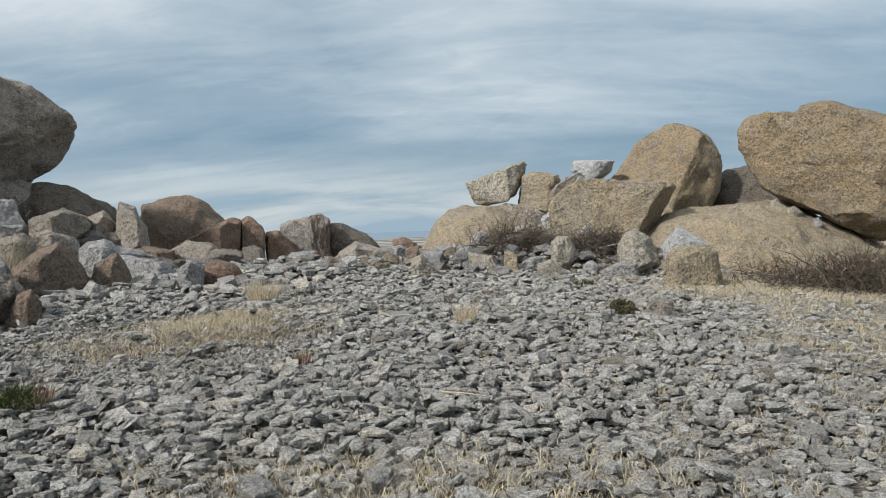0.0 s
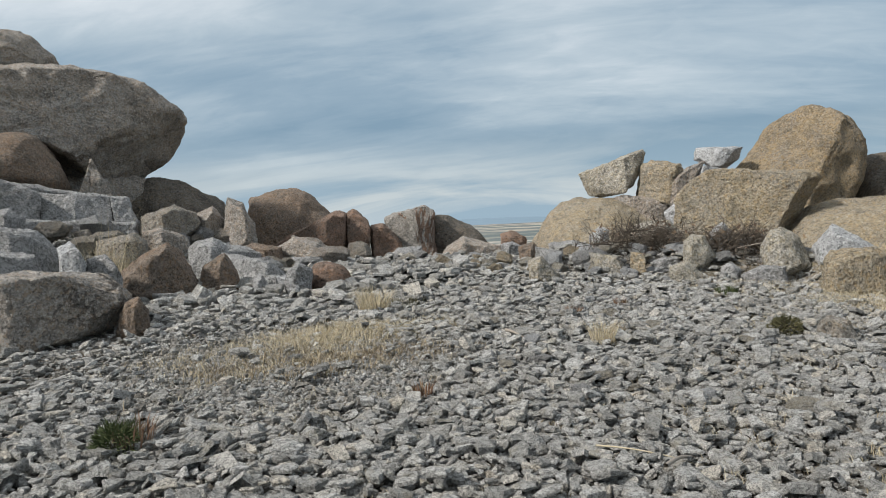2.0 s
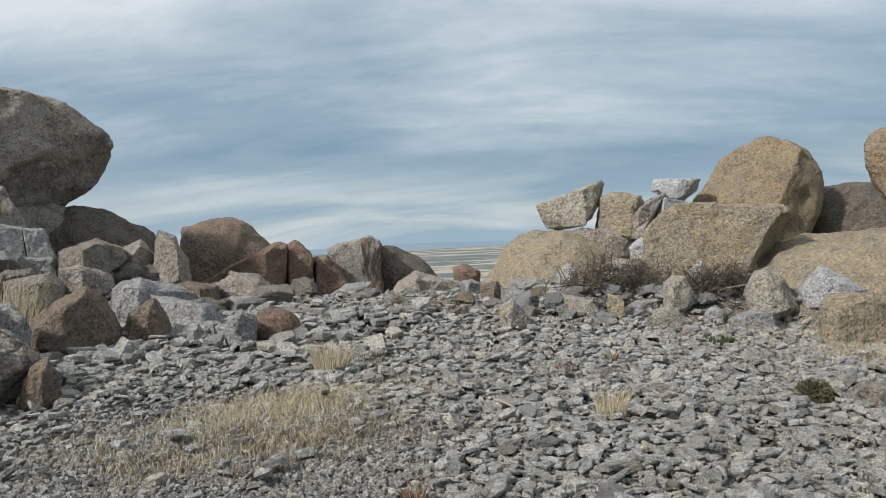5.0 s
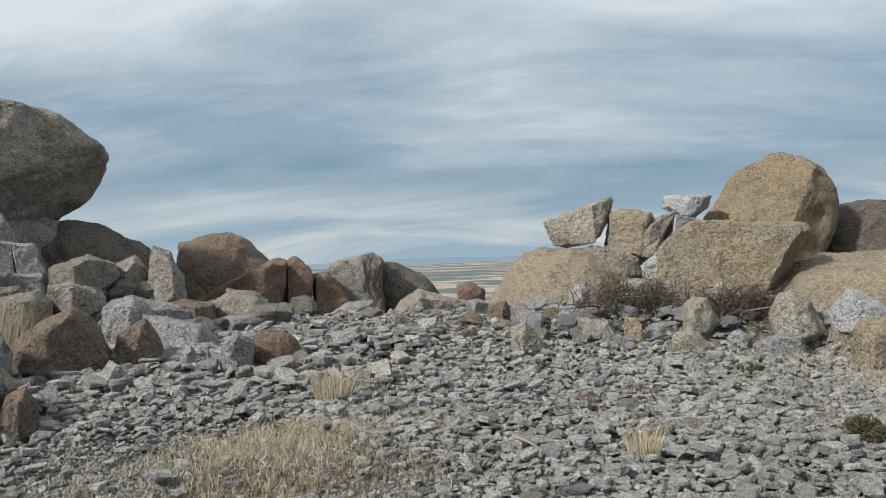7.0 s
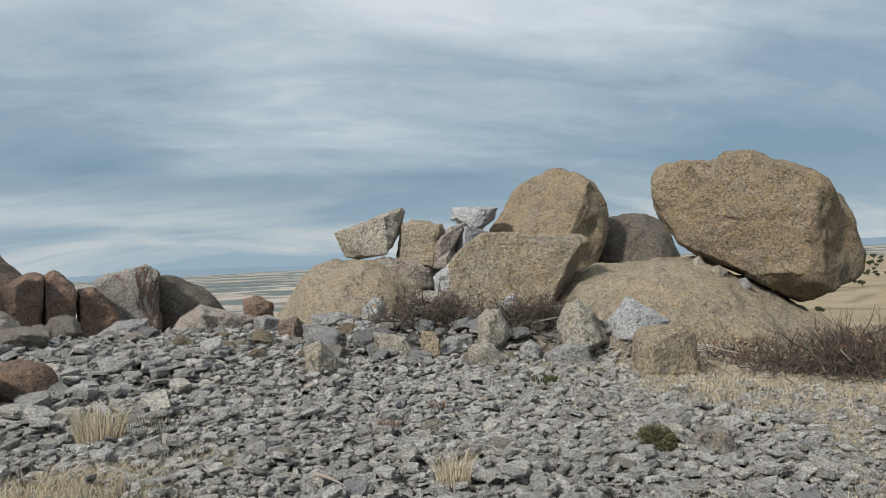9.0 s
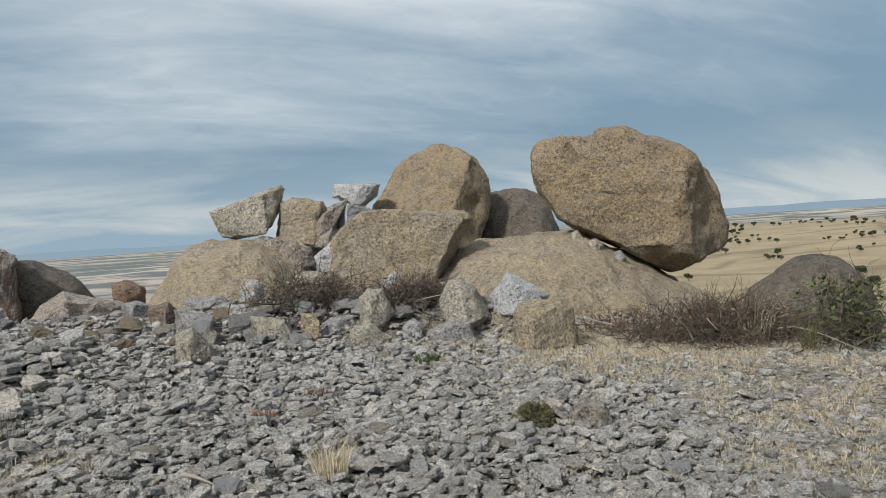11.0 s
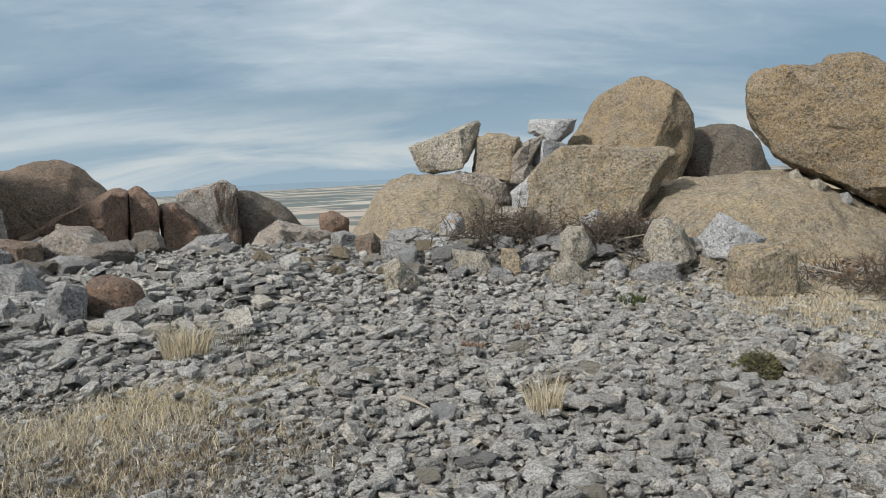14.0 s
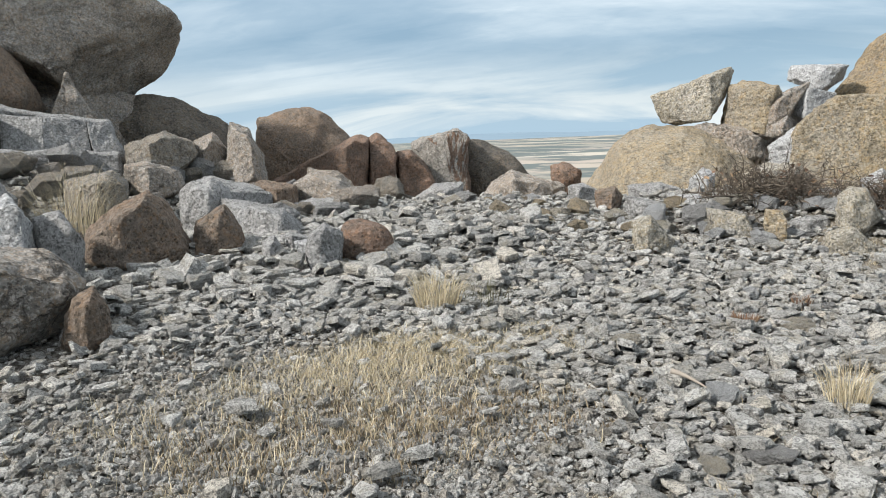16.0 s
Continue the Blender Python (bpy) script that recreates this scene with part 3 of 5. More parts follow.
rock("boulder", (-4.58, 10.16, 0.90), 25, [(-0.26, 0.33), (-0.13, 0.41), (0.06, 0.42), (0.24, 0.32), (0.28, 0.15), (0.02, 0.0), (-0.28, 0.04)], 0.35, "block", grey, "pale grey granite block")
rock("boulder", (-3.91, 10.01, 0.75), 22, [(-0.4, 0.39), (-0.09, 0.32), (0.19, 0.24), (0.4, 0.07), (0.1, 0.0), (-0.39, 0.05)], 0.6, "block", grey, "flat pale grey granite slab")
rock("boulder", (-4.00, 12.53, 0.81), 18, [(-0.47, 0.3), (-0.19, 0.42), (0.16, 0.31), (0.47, 0.07), (0.19, 0.0), (-0.35, 0.06)], 0.5, "block", weathered, "low grey granite block")
rock("boulder", (-4.53, 11.92, 0.92), 21, [(-0.31, 0.22), (-0.1, 0.26), (0.28, 0.18), (0.31, 0.0), (-0.24, 0.01)], 0.4, "block", brown, "low brown granite block")
rock("boulder", (-2.78, 8.34, 0.73), 18, [(-0.11, 0.25), (0.01, 0.32), (0.15, 0.25), (0.12, 0.01), (-0.11, 0.0), (-0.15, 0.12)], 0.2, "block", grey, "small upright pale grey granite block")
rock("boulder", (-2.55, 8.76, 0.74), 16, [(-0.2, 0.24), (-0.01, 0.28), (0.18, 0.19), (0.21, 0.05), (0.07, 0.0), (-0.21, 0.02)], 0.25, "round", red, "small rounded reddish granite boulder")
rock("boulder", (-3.37, 9.26, 0.70), 20, [(-0.17, 0.13), (0.0, 0.17), (0.16, 0.12), (0.17, 0.01), (-0.17, 0.0)], 0.2, "block", grey, "small grey granite block")
rock("boulder", (-4.42, 6.46, 0.50), 36, [(-0.76, 0.52), (-0.48, 0.66), (-0.16, 0.68), (0.22, 0.68), (0.57, 0.59), (0.76, 0.43), (0.66, 0.18), (0.4, 0.04), (0.0, 0.0), (-0.28, 0.05), (-0.75, 0.09)], 0.55, "block", weathered, "broad low grey granite boulder lying among the rubble")
rock("boulder", (-3.64, 6.59, 0.63), 30, [(-0.04, 0.25), (0.06, 0.28), (0.13, 0.18), (0.14, 0.06), (-0.0, 0.0), (-0.14, 0.04), (-0.09, 0.16)], 0.17, "block", brown, "small brown granite stone standing on end")
rock("boulder", (-4.83, 7.63, 1.06), 33, [(-0.12, 0.28), (-0.01, 0.34), (0.12, 0.19), (0.11, 0.0), (-0.11, 0.0)], 0.22, "block", pale, "bluish white freshly broken granite block")
rock("boulder", (-4.65, 7.86, 0.94), 31, [(-0.15, 0.27), (0.03, 0.3), (0.17, 0.15), (0.12, 0.0), (-0.17, 0.05)], 0.22, "block", grey, "grey granite block in the rubble")
rock("boulder", (-6.55, 8.99, 1.22), 37, [(-0.57, 0.38), (-0.05, 0.37), (0.3, 0.31), (0.59, 0.14), (0.53, 0.03), (0.16, 0.0), (-0.59, 0.08)], 0.5, "block", grey, "flat pale grey granite slab")
rock("boulder", (-6.16, 8.28, 0.97), 38, [(-0.43, 0.34), (0.04, 0.34), (0.38, 0.28), (0.45, 0.12), (0.24, 0.0), (-0.45, 0.06)], 0.5, "block", grey, "broad grey granite slab leaning on the pile")
rock("boulder", (-7.73, 10.35, 1.60), 38, [(-0.32, 0.24), (0.15, 0.26), (0.34, 0.16), (0.31, 0.0), (-0.34, 0.01)], 0.4, "block", grey, "small pale granite slab on the ledge")
rock("boulder", (-5.71, 10.03, 1.13), 30, [(-0.31, 0.24), (0.17, 0.31), (0.31, 0.21), (0.27, 0.0), (-0.3, 0.0)], 0.35, "block", granite, "brownish granite block behind dry grass")
rock("boulder", (-5.78, 11.36, 1.08), 27, [(-0.35, 0.38), (-0.1, 0.41), (0.27, 0.28), (0.35, 0.08), (0.07, 0.0), (-0.35, 0.08)], 0.4, "block", weathered, "dark granite block in the pile")
rock("boulder", (-4.86, 11.55, 0.85), 24, [(-0.61, 0.34), (-0.28, 0.43), (0.17, 0.26), (0.61, 0.17), (0.46, 0.06), (-0.01, 0.0), (-0.53, 0.12)], 0.5, "block", grey, "broad pale grey granite slab")
rock("boulder", (-4.10, 11.85, 0.71), 19, [(-0.83, 0.18), (-0.08, 0.19), (0.69, 0.22), (0.83, 0.14), (0.12, 0.02), (-0.77, 0.0)], 0.5, "block", grey, "long thin grey granite slab in the rubble")
rock("boulder", (-4.30, 13.78, 0.78), 17, [(-0.38, 0.46), (0.07, 0.39), (0.43, 0.08), (0.05, 0.0), (-0.43, 0.21)], 0.4, "block", weathered, "grey granite block at the foot of the split boulders")
rock("boulder", (-3.32, 8.68, 0.74), 21, [(-0.09, 0.14), (0.01, 0.18), (0.1, 0.08), (0.07, 0.0), (-0.1, 0.01)], 0.12, "block", grey, "small grey granite block")
rock("boulder", (-2.91, 8.41, 0.73), 19, [(-0.13, 0.18), (-0.02, 0.19), (0.13, 0.07), (0.1, 0.0), (-0.05, 0.05)], 0.1, "block", pale, "thin tilted pale granite flake")
rock("boulder", (-2.78, 14.12, 0.66), 9, [(-0.37, 0.13), (-0.07, 0.26), (0.36, 0.27), (0.37, 0.04), (-0.25, 0.0)], 0.4, "block", grey, "low flat granite block at the crest")
rock("boulder", (-1.65, 14.55, 0.69), 3, [(-0.38, 0.25), (-0.07, 0.37), (0.4, 0.27), (0.74, 0.2), (0.6, 0.0), (-0.74, 0.0)], 0.6, "block", weathered, "flat grey granite slab at the crest")
rock("boulder", (-0.90, 16.26, 0.63), 0, [(-0.25, 0.4), (-0.05, 0.47), (0.25, 0.36), (0.23, 0.05), (-0.16, 0.0)], 0.4, "block", red, "small reddish granite boulder at the crest")
rock("boulder", (1.04, 15.25, 1.66), -7, [(-0.62, 0.46), (-0.31, 0.54), (0.26, 0.75), (0.57, 0.86), (0.62, 0.8), (0.5, 0.43), (0.35, 0.2), (0.02, 0.11), (-0.22, 0.0), (-0.44, 0.04), (-0.54, 0.24)], 0.5, "block", speckled, "perched angular pale granite block balanced over a gap", sunk=False)
rock("boulder", (1.83, 14.91, 1.42), -11, [(-0.31, 0.79), (-0.12, 0.87), (0.38, 0.77), (0.43, 0.66), (0.19, 0.22), (0.06, 0.0), (-0.43, 0.15), (-0.34, 0.57)], 0.4, "block", tan, "upright tan granite block beside the perched stone", sunk=False)
rock("boulder", (2.21, 14.73, 1.39), -13, [(-0.16, 0.56), (-0.0, 0.68), (0.38, 0.82), (0.19, 0.53), (0.06, 0.2), (-0.22, 0.0), (-0.38, 0.07)], 0.35, "block", weathered, "dark grey leaning granite slab", sunk=False)
rock("boulder", (3.11, 16.05, 2.07), -15, [(-0.4, 0.47), (0.2, 0.46), (0.45, 0.43), (0.35, 0.2), (0.11, 0.0), (-0.19, 0.11), (-0.45, 0.24)], 0.5, "block", pale, "pale broken granite block at the top of the pile", sunk=False)
rock("boulder", (2.67, 14.93, 1.64), -15, [(-0.33, 0.15), (-0.2, 0.39), (-0.02, 0.51), (0.33, 0.39), (0.31, 0.24), (-0.13, 0.0)], 0.4, "block", pale, "whitish granite block in the pile", sunk=False)
rock("boulder", (4.62, 16.62, 0.99), -20, [(-1.25, 0.37), (-1.03, 1.09), (-0.79, 1.55), (-0.41, 1.93), (0.17, 2.18), (0.61, 2.2), (1.04, 1.99), (1.25, 1.59), (1.24, 1.31), (1.09, 0.99), (0.84, 0.62), (0.36, 0.04), (-0.77, 0.0)], 1.6, "round", lichen, "egg-shaped golden lichen-covered granite boulder", planes=((-0.35, -0.8, 0.48, 0.98), (0.75, -0.65, 0.0, 1.16)))
rock("boulder", (2.73, 12.30, 0.87), -19, [(-0.94, 0.33), (-0.9, 0.7), (-0.66, 0.96), (-0.46, 1.06), (-0.25, 1.08), (0.27, 0.98), (0.83, 0.98), (0.94, 0.9), (0.73, 0.66), (0.48, 0.42), (0.25, 0.04), (-0.26, 0.0)], 0.55, "slab", tan, "broad leaning granite slab with a sharp broken edge", lean=0.11)
rock("boulder", (1.91, 13.06, 1.17), -13, [(-0.3, 0.29), (0.19, 0.51), (0.3, 0.31), (0.12, 0.0), (-0.19, 0.01)], 0.35, "block", pale, "pale granite block against the leaning slab")
rock("boulder", (0.69, 14.88, 0.47), -6, [(-1.35, 0.21), (-1.07, 0.67), (-0.77, 0.99), (-0.32, 1.14), (0.13, 1.18), (0.53, 1.08), (0.88, 0.86), (1.35, 0.36), (1.14, 0.0), (-0.32, 0.04)], 1.8, "dome", tan, "smooth domed tan granite boulder under the perched blocks")
rock("boulder", (0.23, 14.72, 1.34), -4, [(-0.19, 0.12), (-0.08, 0.2), (0.19, 0.21), (0.15, 0.13), (-0.07, 0.0)], 0.2, "block", weathered, "small dark stone lying on the domed boulder", sunk=False)
rock("boulder", (1.53, 14.77, 1.11), -10, [(-0.53, 0.54), (-0.34, 0.58), (0.11, 0.51), (0.46, 0.33), (0.53, 0.0), (-0.02, 0.04), (-0.45, 0.33)], 0.35, "block", weathered, "dark thin granite slab below the perched block", sunk=False)
rock("boulder", (2.14, 14.34, 1.44), -13, [(-0.13, 0.18), (0.06, 0.3), (0.14, 0.16), (0.08, 0.01), (-0.14, 0.0)], 0.25, "block", weathered, "small grey stone wedged in the pile", sunk=False)
rock("boulder", (6.98, 17.00, 0.78), -28, [(-1.26, 0.4), (-0.9, 1.28), (-0.35, 1.52), (0.18, 1.48), (0.57, 1.21), (1.06, 0.49), (1.26, 0.0), (-1.22, 0.03)], 1.3, "round", dusky, "dark rounded granite boulder behind the others")
rock("boulder", (5.08, 12.46, 0.14), -30, [(-2.17, 0.56), (-1.79, 0.94), (-1.25, 1.24), (-0.57, 1.28), (-0.07, 1.32), (0.5, 1.25), (1.04, 0.97), (1.6, 0.66), (2.1, 0.25), (1.77, 0.0), (-1.49, 0.18)], 2.6, "dome", tan, "low whale-backed granite outcrop", clefts=((-1.4, 0.8, 0.2, 0.95, 0.05, 0.05), (-0.3, 0.6, 1.3, 0.75, 0.05, 0.05)))
rock("boulder", (6.05, 11.85, 0.84), -35, [(-1.37, 1.7), (-1.27, 1.93), (-1.02, 2.04), (-0.69, 2.01), (-0.53, 1.99), (-0.42, 2.08), (-0.02, 2.05), (0.43, 1.89), (0.8, 1.7), (1.05, 1.41), (1.25, 1.04), (1.36, 0.67), (1.37, 0.4), (1.25, 0.24), (0.95, 0.11), (0.65, 0.0), (0.38, 0.03), (0.01, 0.21), (-0.41, 0.47), (-0.81, 0.66), (-1.16, 1.02), (-1.34, 1.37)], 1.15, "blunt", lichen, "huge rounded golden granite boulder balanced on the outcrop", sunk=False, planes=((-0.12, -0.99, 0.06, 0.80), (0.82, -0.56, -0.1, 1.10), (0.0, -0.6, -0.8, 1.12)), clefts=((-0.5, 2.05, -0.5, 1.8, 0.09, 0.1), (-0.76, 1.75, -0.72, 1.5, 0.09, 0.10), (-0.28, 1.1, -0.22, 0.75, 0.08, 0.08), (-0.42, 1.5, -0.36, 1.1, 0.1, 0.04)))
rock("boulder", (6.66, 9.23, 0.18), -47, [(-0.69, 0.38), (-0.44, 0.64), (-0.07, 0.8), (0.28, 0.82), (0.54, 0.66), (0.69, 0.33), (0.66, 0.0), (-0.66, 0.0)], 1.0, "round", dusky, "low grey granite dome beside dry brush")
rock("boulder", (2.71, 8.46, 0.55), -29, [(-0.28, 0.31), (-0.22, 0.38), (0.17, 0.41), (0.26, 0.33), (0.3, 0.02), (-0.3, 0.0)], 0.33, "block", tan, "squared tan granite block")
rock("boulder", (2.95, 9.40, 0.71), -27, [(-0.11, 0.45), (0.0, 0.37), (0.17, 0.23), (0.31, 0.2), (0.15, 0.04), (-0.28, 0.0), (-0.31, 0.21)], 0.25, "block", pale, "bluish white pointed granite block")
rock("boulder", (2.39, 9.54, 0.59), -23, [(-0.15, 0.52), (-0.03, 0.56), (0.13, 0.43), (0.26, 0.12), (0.07, 0.0), (-0.2, 0.05), (-0.26, 0.33)], 0.3, "block", speckled, "pale speckled granite boulder")
rock("boulder", (1.50, 9.65, 0.70), -16, [(-0.17, 0.33), (-0.09, 0.4), (0.05, 0.39), (0.18, 0.14), (0.04, 0.0), (-0.18, 0.04)], 0.25, "block", speckled, "tan granite block beside dry brush")
rock("boulder", (1.88, 10.27, 0.90), -17, [(-0.14, 0.22), (0.02, 0.31), (0.15, 0.17), (0.06, 0.0), (-0.15, 0.01)], 0.22, "block", pale, "pale pointed granite block")
rock("boulder", (2.36, 10.42, 0.77), -20, [(-0.21, 0.22), (-0.01, 0.27), (0.18, 0.26), (0.22, 0.0), (-0.22, 0.03)], 0.25, "block", grey, "grey granite block beside brush")
rock("boulder", (0.81, 9.59, 0.69), -11, [(-0.08, 0.25), (0.05, 0.23), (0.09, 0.04), (0.06, 0.0), (-0.09, 0.02)], 0.09, "block", tan, "small upright tan stone post")
rock("boulder", (-0.11, 10.53, 0.74), -3, [(-0.26, 0.26), (0.08, 0.19), (0.26, 0.05), (0.07, 0.0), (-0.25, 0.06)], 0.25, "block", grey, "low grey granite block in a row")
rock("boulder", (0.27, 10.33, 0.72), -6, [(-0.16, 0.29), (0.04, 0.29), (0.16, 0.15), (0.07, 0.0), (-0.15, 0.02)], 0.22, "block", pale, "low pale granite block in a row")
rock("boulder", (0.50, 9.75, 0.70), -9, [(-0.22, 0.24), (0.1, 0.19), (0.23, 0.03), (0.09, 0.0), (-0.23, 0.07)], 0.2, "block", speckled, "flat-topped granite block in a row")
rock("boulder", (1.15, 9.74, 0.68), -13, [(-0.17, 0.12), (-0.03, 0.18), (0.14, 0.17), (0.17, 0.04), (-0.05, 0.0), (-0.17, 0.03)], 0.18, "block", grey, "small grey granite block in a row")
rock("boulder", (1.27, 9.14, 0.64), -16, [(-0.19, 0.15), (-0.01, 0.21), (0.19, 0.07), (0.12, 0.0), (-0.18, 0.02)], 0.18, "block", speckled, "low pointed granite stone in a row")
rock("boulder", (1.77, 9.38, 0.64), -19, [(-0.1, 0.11), (0.0, 0.16), (0.11, 0.09), (0.09, 0.0), (-0.11, 0.01)], 0.12, "block", grey, "small granite stone in a row")
rock("boulder", (2.06, 9.15, 0.61), -21, [(-0.23, 0.08), (-0.03, 0.15), (0.21, 0.14), (0.23, 0.0), (-0.2, 0.02)], 0.15, "block", grey, "flat granite stone in a row")
rock("boulder", (-0.25, 9.12, 0.71), -3, [(-0.17, 0.21), (-0.03, 0.26), (0.17, 0.09), (0.13, 0.0), (-0.17, 0.02)], 0.2, "block", speckled, "pale tilted granite stone in the rubble")
rock("boulder", (1.19, 10.96, 0.86), -12, [(-0.37, 0.28), (-0.15, 0.38), (0.19, 0.38), (0.37, 0.22), (0.28, 0.0), (-0.3, 0.03)], 0.35, "block", speckled, "tan granite boulder among dry brush")
rock("boulder", (0.49, 11.18, 0.96), -7, [(-0.13, 0.15), (0.01, 0.26), (0.13, 0.2), (0.13, 0.0), (-0.13, 0.02)], 0.25, "block", pale, "pale granite block at the dome foot")
rock("boulder", (-0.46, 11.46, 0.77), -1, [(-0.15, 0.21), (0.07, 0.26), (0.15, 0.16), (0.1, 0.0), (-0.14, 0.06)], 0.2, "block", brown, "brown granite stone in a row")
rock("boulder", (-0.73, 12.10, 0.79), 1, [(-0.17, 0.2), (-0.0, 0.24), (0.17, 0.16), (0.13, 0.0), (-0.17, 0.05)], 0.2, "block", grey, "grey granite stone in a row")
rock("boulder", (0.12, 12.12, 0.73), -4, [(-0.33, 0.24), (0.05, 0.27), (0.33, 0.18), (0.31, 0.0), (-0.3, 0.08)], 0.3, "block", grey, "flat grey granite slab at the dome foot")
rock("boulder", (1.72, 6.15, 0.49), -32, [(-0.13, 0.1), (-0.06, 0.16), (0.08, 0.13), (0.13, 0.05), (0.02, 0.0), (-0.13, 0.01)], 0.1, "block", granite, "low grey granite stone beside a green cushion shrub")
rock("boulder", (2.54, 15.79, 0.53), -13, [(-0.82, 0.99), (-0.4, 1.16), (0.21, 1.28), (0.61, 1.12), (0.82, 0.44), (0.53, 0.0), (-0.68, 0.09)], 0.8, "round", weathered, "dark granite boulder filling the heart of the pile")
rock("boulder", (-9.10, 15.22, 1.22), 31, [(-1.35, 1.48), (-0.63, 1.65), (0.3, 1.49), (0.93, 1.17), (1.44, 0.5), (0.74, 0.0), (-1.44, 0.14)], 0.9, "round", weathered, "dark granite boulder in the gap below the overhang")
rock("granite_block", (-8.38, 12.23, 1.06), 35, [(-1.41, 1.44), (-0.02, 1.08), (1.29, 0.94), (1.5, 0.46), (1.49, 0.0), (-1.5, 0.22)], 0.6, "slab", grey, "long grey granite ledge behind jointed blocks")
rock("boulder", (4.97, 11.54, 1.31), -31, [(-0.08, 0.15), (0.01, 0.19), (0.08, 0.07), (0.04, 0.0), (-0.08, 0.02)], 0.1, "block", speckled, "small stone wedged under the balanced boulder", sunk=False)
rock("boulder", (5.15, 11.37, 1.18), -33, [(-0.12, 0.15), (0.01, 0.19), (0.12, 0.09), (0.07, 0.0), (-0.1, 0.05)], 0.12, "block", speckled, "small stone wedged under the balanced boulder", sunk=False)
rock("boulder", (5.42, 11.19, 1.01), -34, [(-0.08, 0.16), (0.01, 0.18), (0.08, 0.06), (0.03, 0.0), (-0.07, 0.05)], 0.1, "block", grey, "small stone wedged under the balanced boulder", sunk=False)


# ---- smaller rocks of the piles ----
frnd = random.Random(3)
west = []
while len(west) < 70:
    x, y = frnd.uniform(-8.2, -2.9), frnd.uniform(8.4, 14.0)
    if -0.8 * (x + 4.0) + 0.3 * (y - 9.0) > 0.15:
        west.append((x, y, frnd.uniform(0.0, 0.12)))
fillers(west, (0.10, 0.34), (grey, grey, weathered, granite), "broken granite rock wedged in the western pile", "rocks of the western pile")
row = [(frnd.uniform(-1.2, 2.9), frnd.gauss(10.3, 0.5), 0.02) for i in range(46)]
row += [(frnd.uniform(-3.2, -0.6), frnd.gauss(12.1, 0.35), 0.0) for i in range(14)]
fillers(row, (0.05, 0.19), (grey, pale, speckled, tan), "broken granite rock lying along the row of blocks", "rocks along the row")
bank = [(frnd.uniform(0.1, 2.9), frnd.uniform(9.5, 10.1), 0.05) for i in range(26)]
fillers(bank, (0.07, 0.17), (pale, speckled, grey), "low pale granite block lying on the stone bank", "blocks of the stone bank", 0.45)
loose = [(frnd.uniform(-3.2, 2.6), frnd.uniform(4.2, 9.3), 0.03) for i in range(60)]
loose = [q for q in loose if ((q[0] + 2.05) / 1.5) ** 2 + ((q[1] - 5.5) / 1.3) ** 2 > 1]
fillers(loose, (0.05, 0.10), (grey, speckled, pale), "larger granite stone lying in the rubble", "loose stones", 0.4)

fillers([(-2.34, 6.03, 0.0), (-2.2, 5.9, 0.0), (-2.47, 5.6, 0.0), (-2.52, 5.48, 0.0), (-1.9, 6.2, 0.0), (-0.3, 2.95, 0.0), (0.25, 3.05, 0.0)], (0.06, 0.10), (pale,),
        "flat bluish grey granite slab set in gravel", "flat slabs in the gravel", 0.2)


# ---- plants ----
def plant_material(name, stops, rough=0.8):
    k = Mat(name)
    geo = k.node("ShaderNodeNewGeometry")
    col = k.ramp(geo.outputs["Random Per Island"], stops)
    n = k.noise(geo.outputs["Position"], 30.0, 3)
    col = k.mix(k.ramp(n, [(0.3, 0.0), (0.7, 0.4)]), col, stops[0][1])
    return k.finish(col, rough)


straw = plant_material("dry_straw", [(0.0, (0.30, 0.245, 0.16)), (0.4, (0.50, 0.425, 0.29)), (0.8, (0.62, 0.545, 0.39)), (1.0, (0.70, 0.64, 0.50))])
thatch = plant_material("brown_thatch", [(0.0, (0.15, 0.115, 0.08)), (0.5, (0.30, 0.24, 0.16)), (1.0, (0.43, 0.365, 0.25))])
rust = plant_material("rusty_weed", [(0.0, (0.13, 0.075, 0.05)), (0.6, (0.21, 0.13, 0.085)), (1.0, (0.31, 0.225, 0.14))])
leaf = plant_material("green_leaf", [(0.0, (0.04, 0.055, 0.022)), (0.6, (0.075, 0.095, 0.035)), (1.0, (0.13, 0.14, 0.06))])
olive = plant_material("olive_leaf", [(0.0, (0.055, 0.052, 0.026)), (0.6, (0.10, 0.095, 0.042)), (1.0, (0.18, 0.155, 0.075))])
oakleaf = plant_material("oak_leaf", [(0.0, (0.035, 0.045, 0.025)), (0.6, (0.06, 0.075, 0.04)), (1.0, (0.10, 0.11, 0.065))])
twig_mat = plant_material("dead_twig", [(0.0, (0.035, 0.028, 0.022)), (0.6, (0.085, 0.068, 0.052)), (1.0, (0.20, 0.165, 0.13))])
grey_wood = plant_material("grey_dead_wood", [(0.0, (0.20, 0.175, 0.15)), (1.0, (0.34, 0.30, 0.25))])
bark = plant_material("oak_bark", [(0.0, (0.08, 0.065, 0.05)), (1.0, (0.15, 0.12, 0.09))])
prng = np.random.default_rng(11)


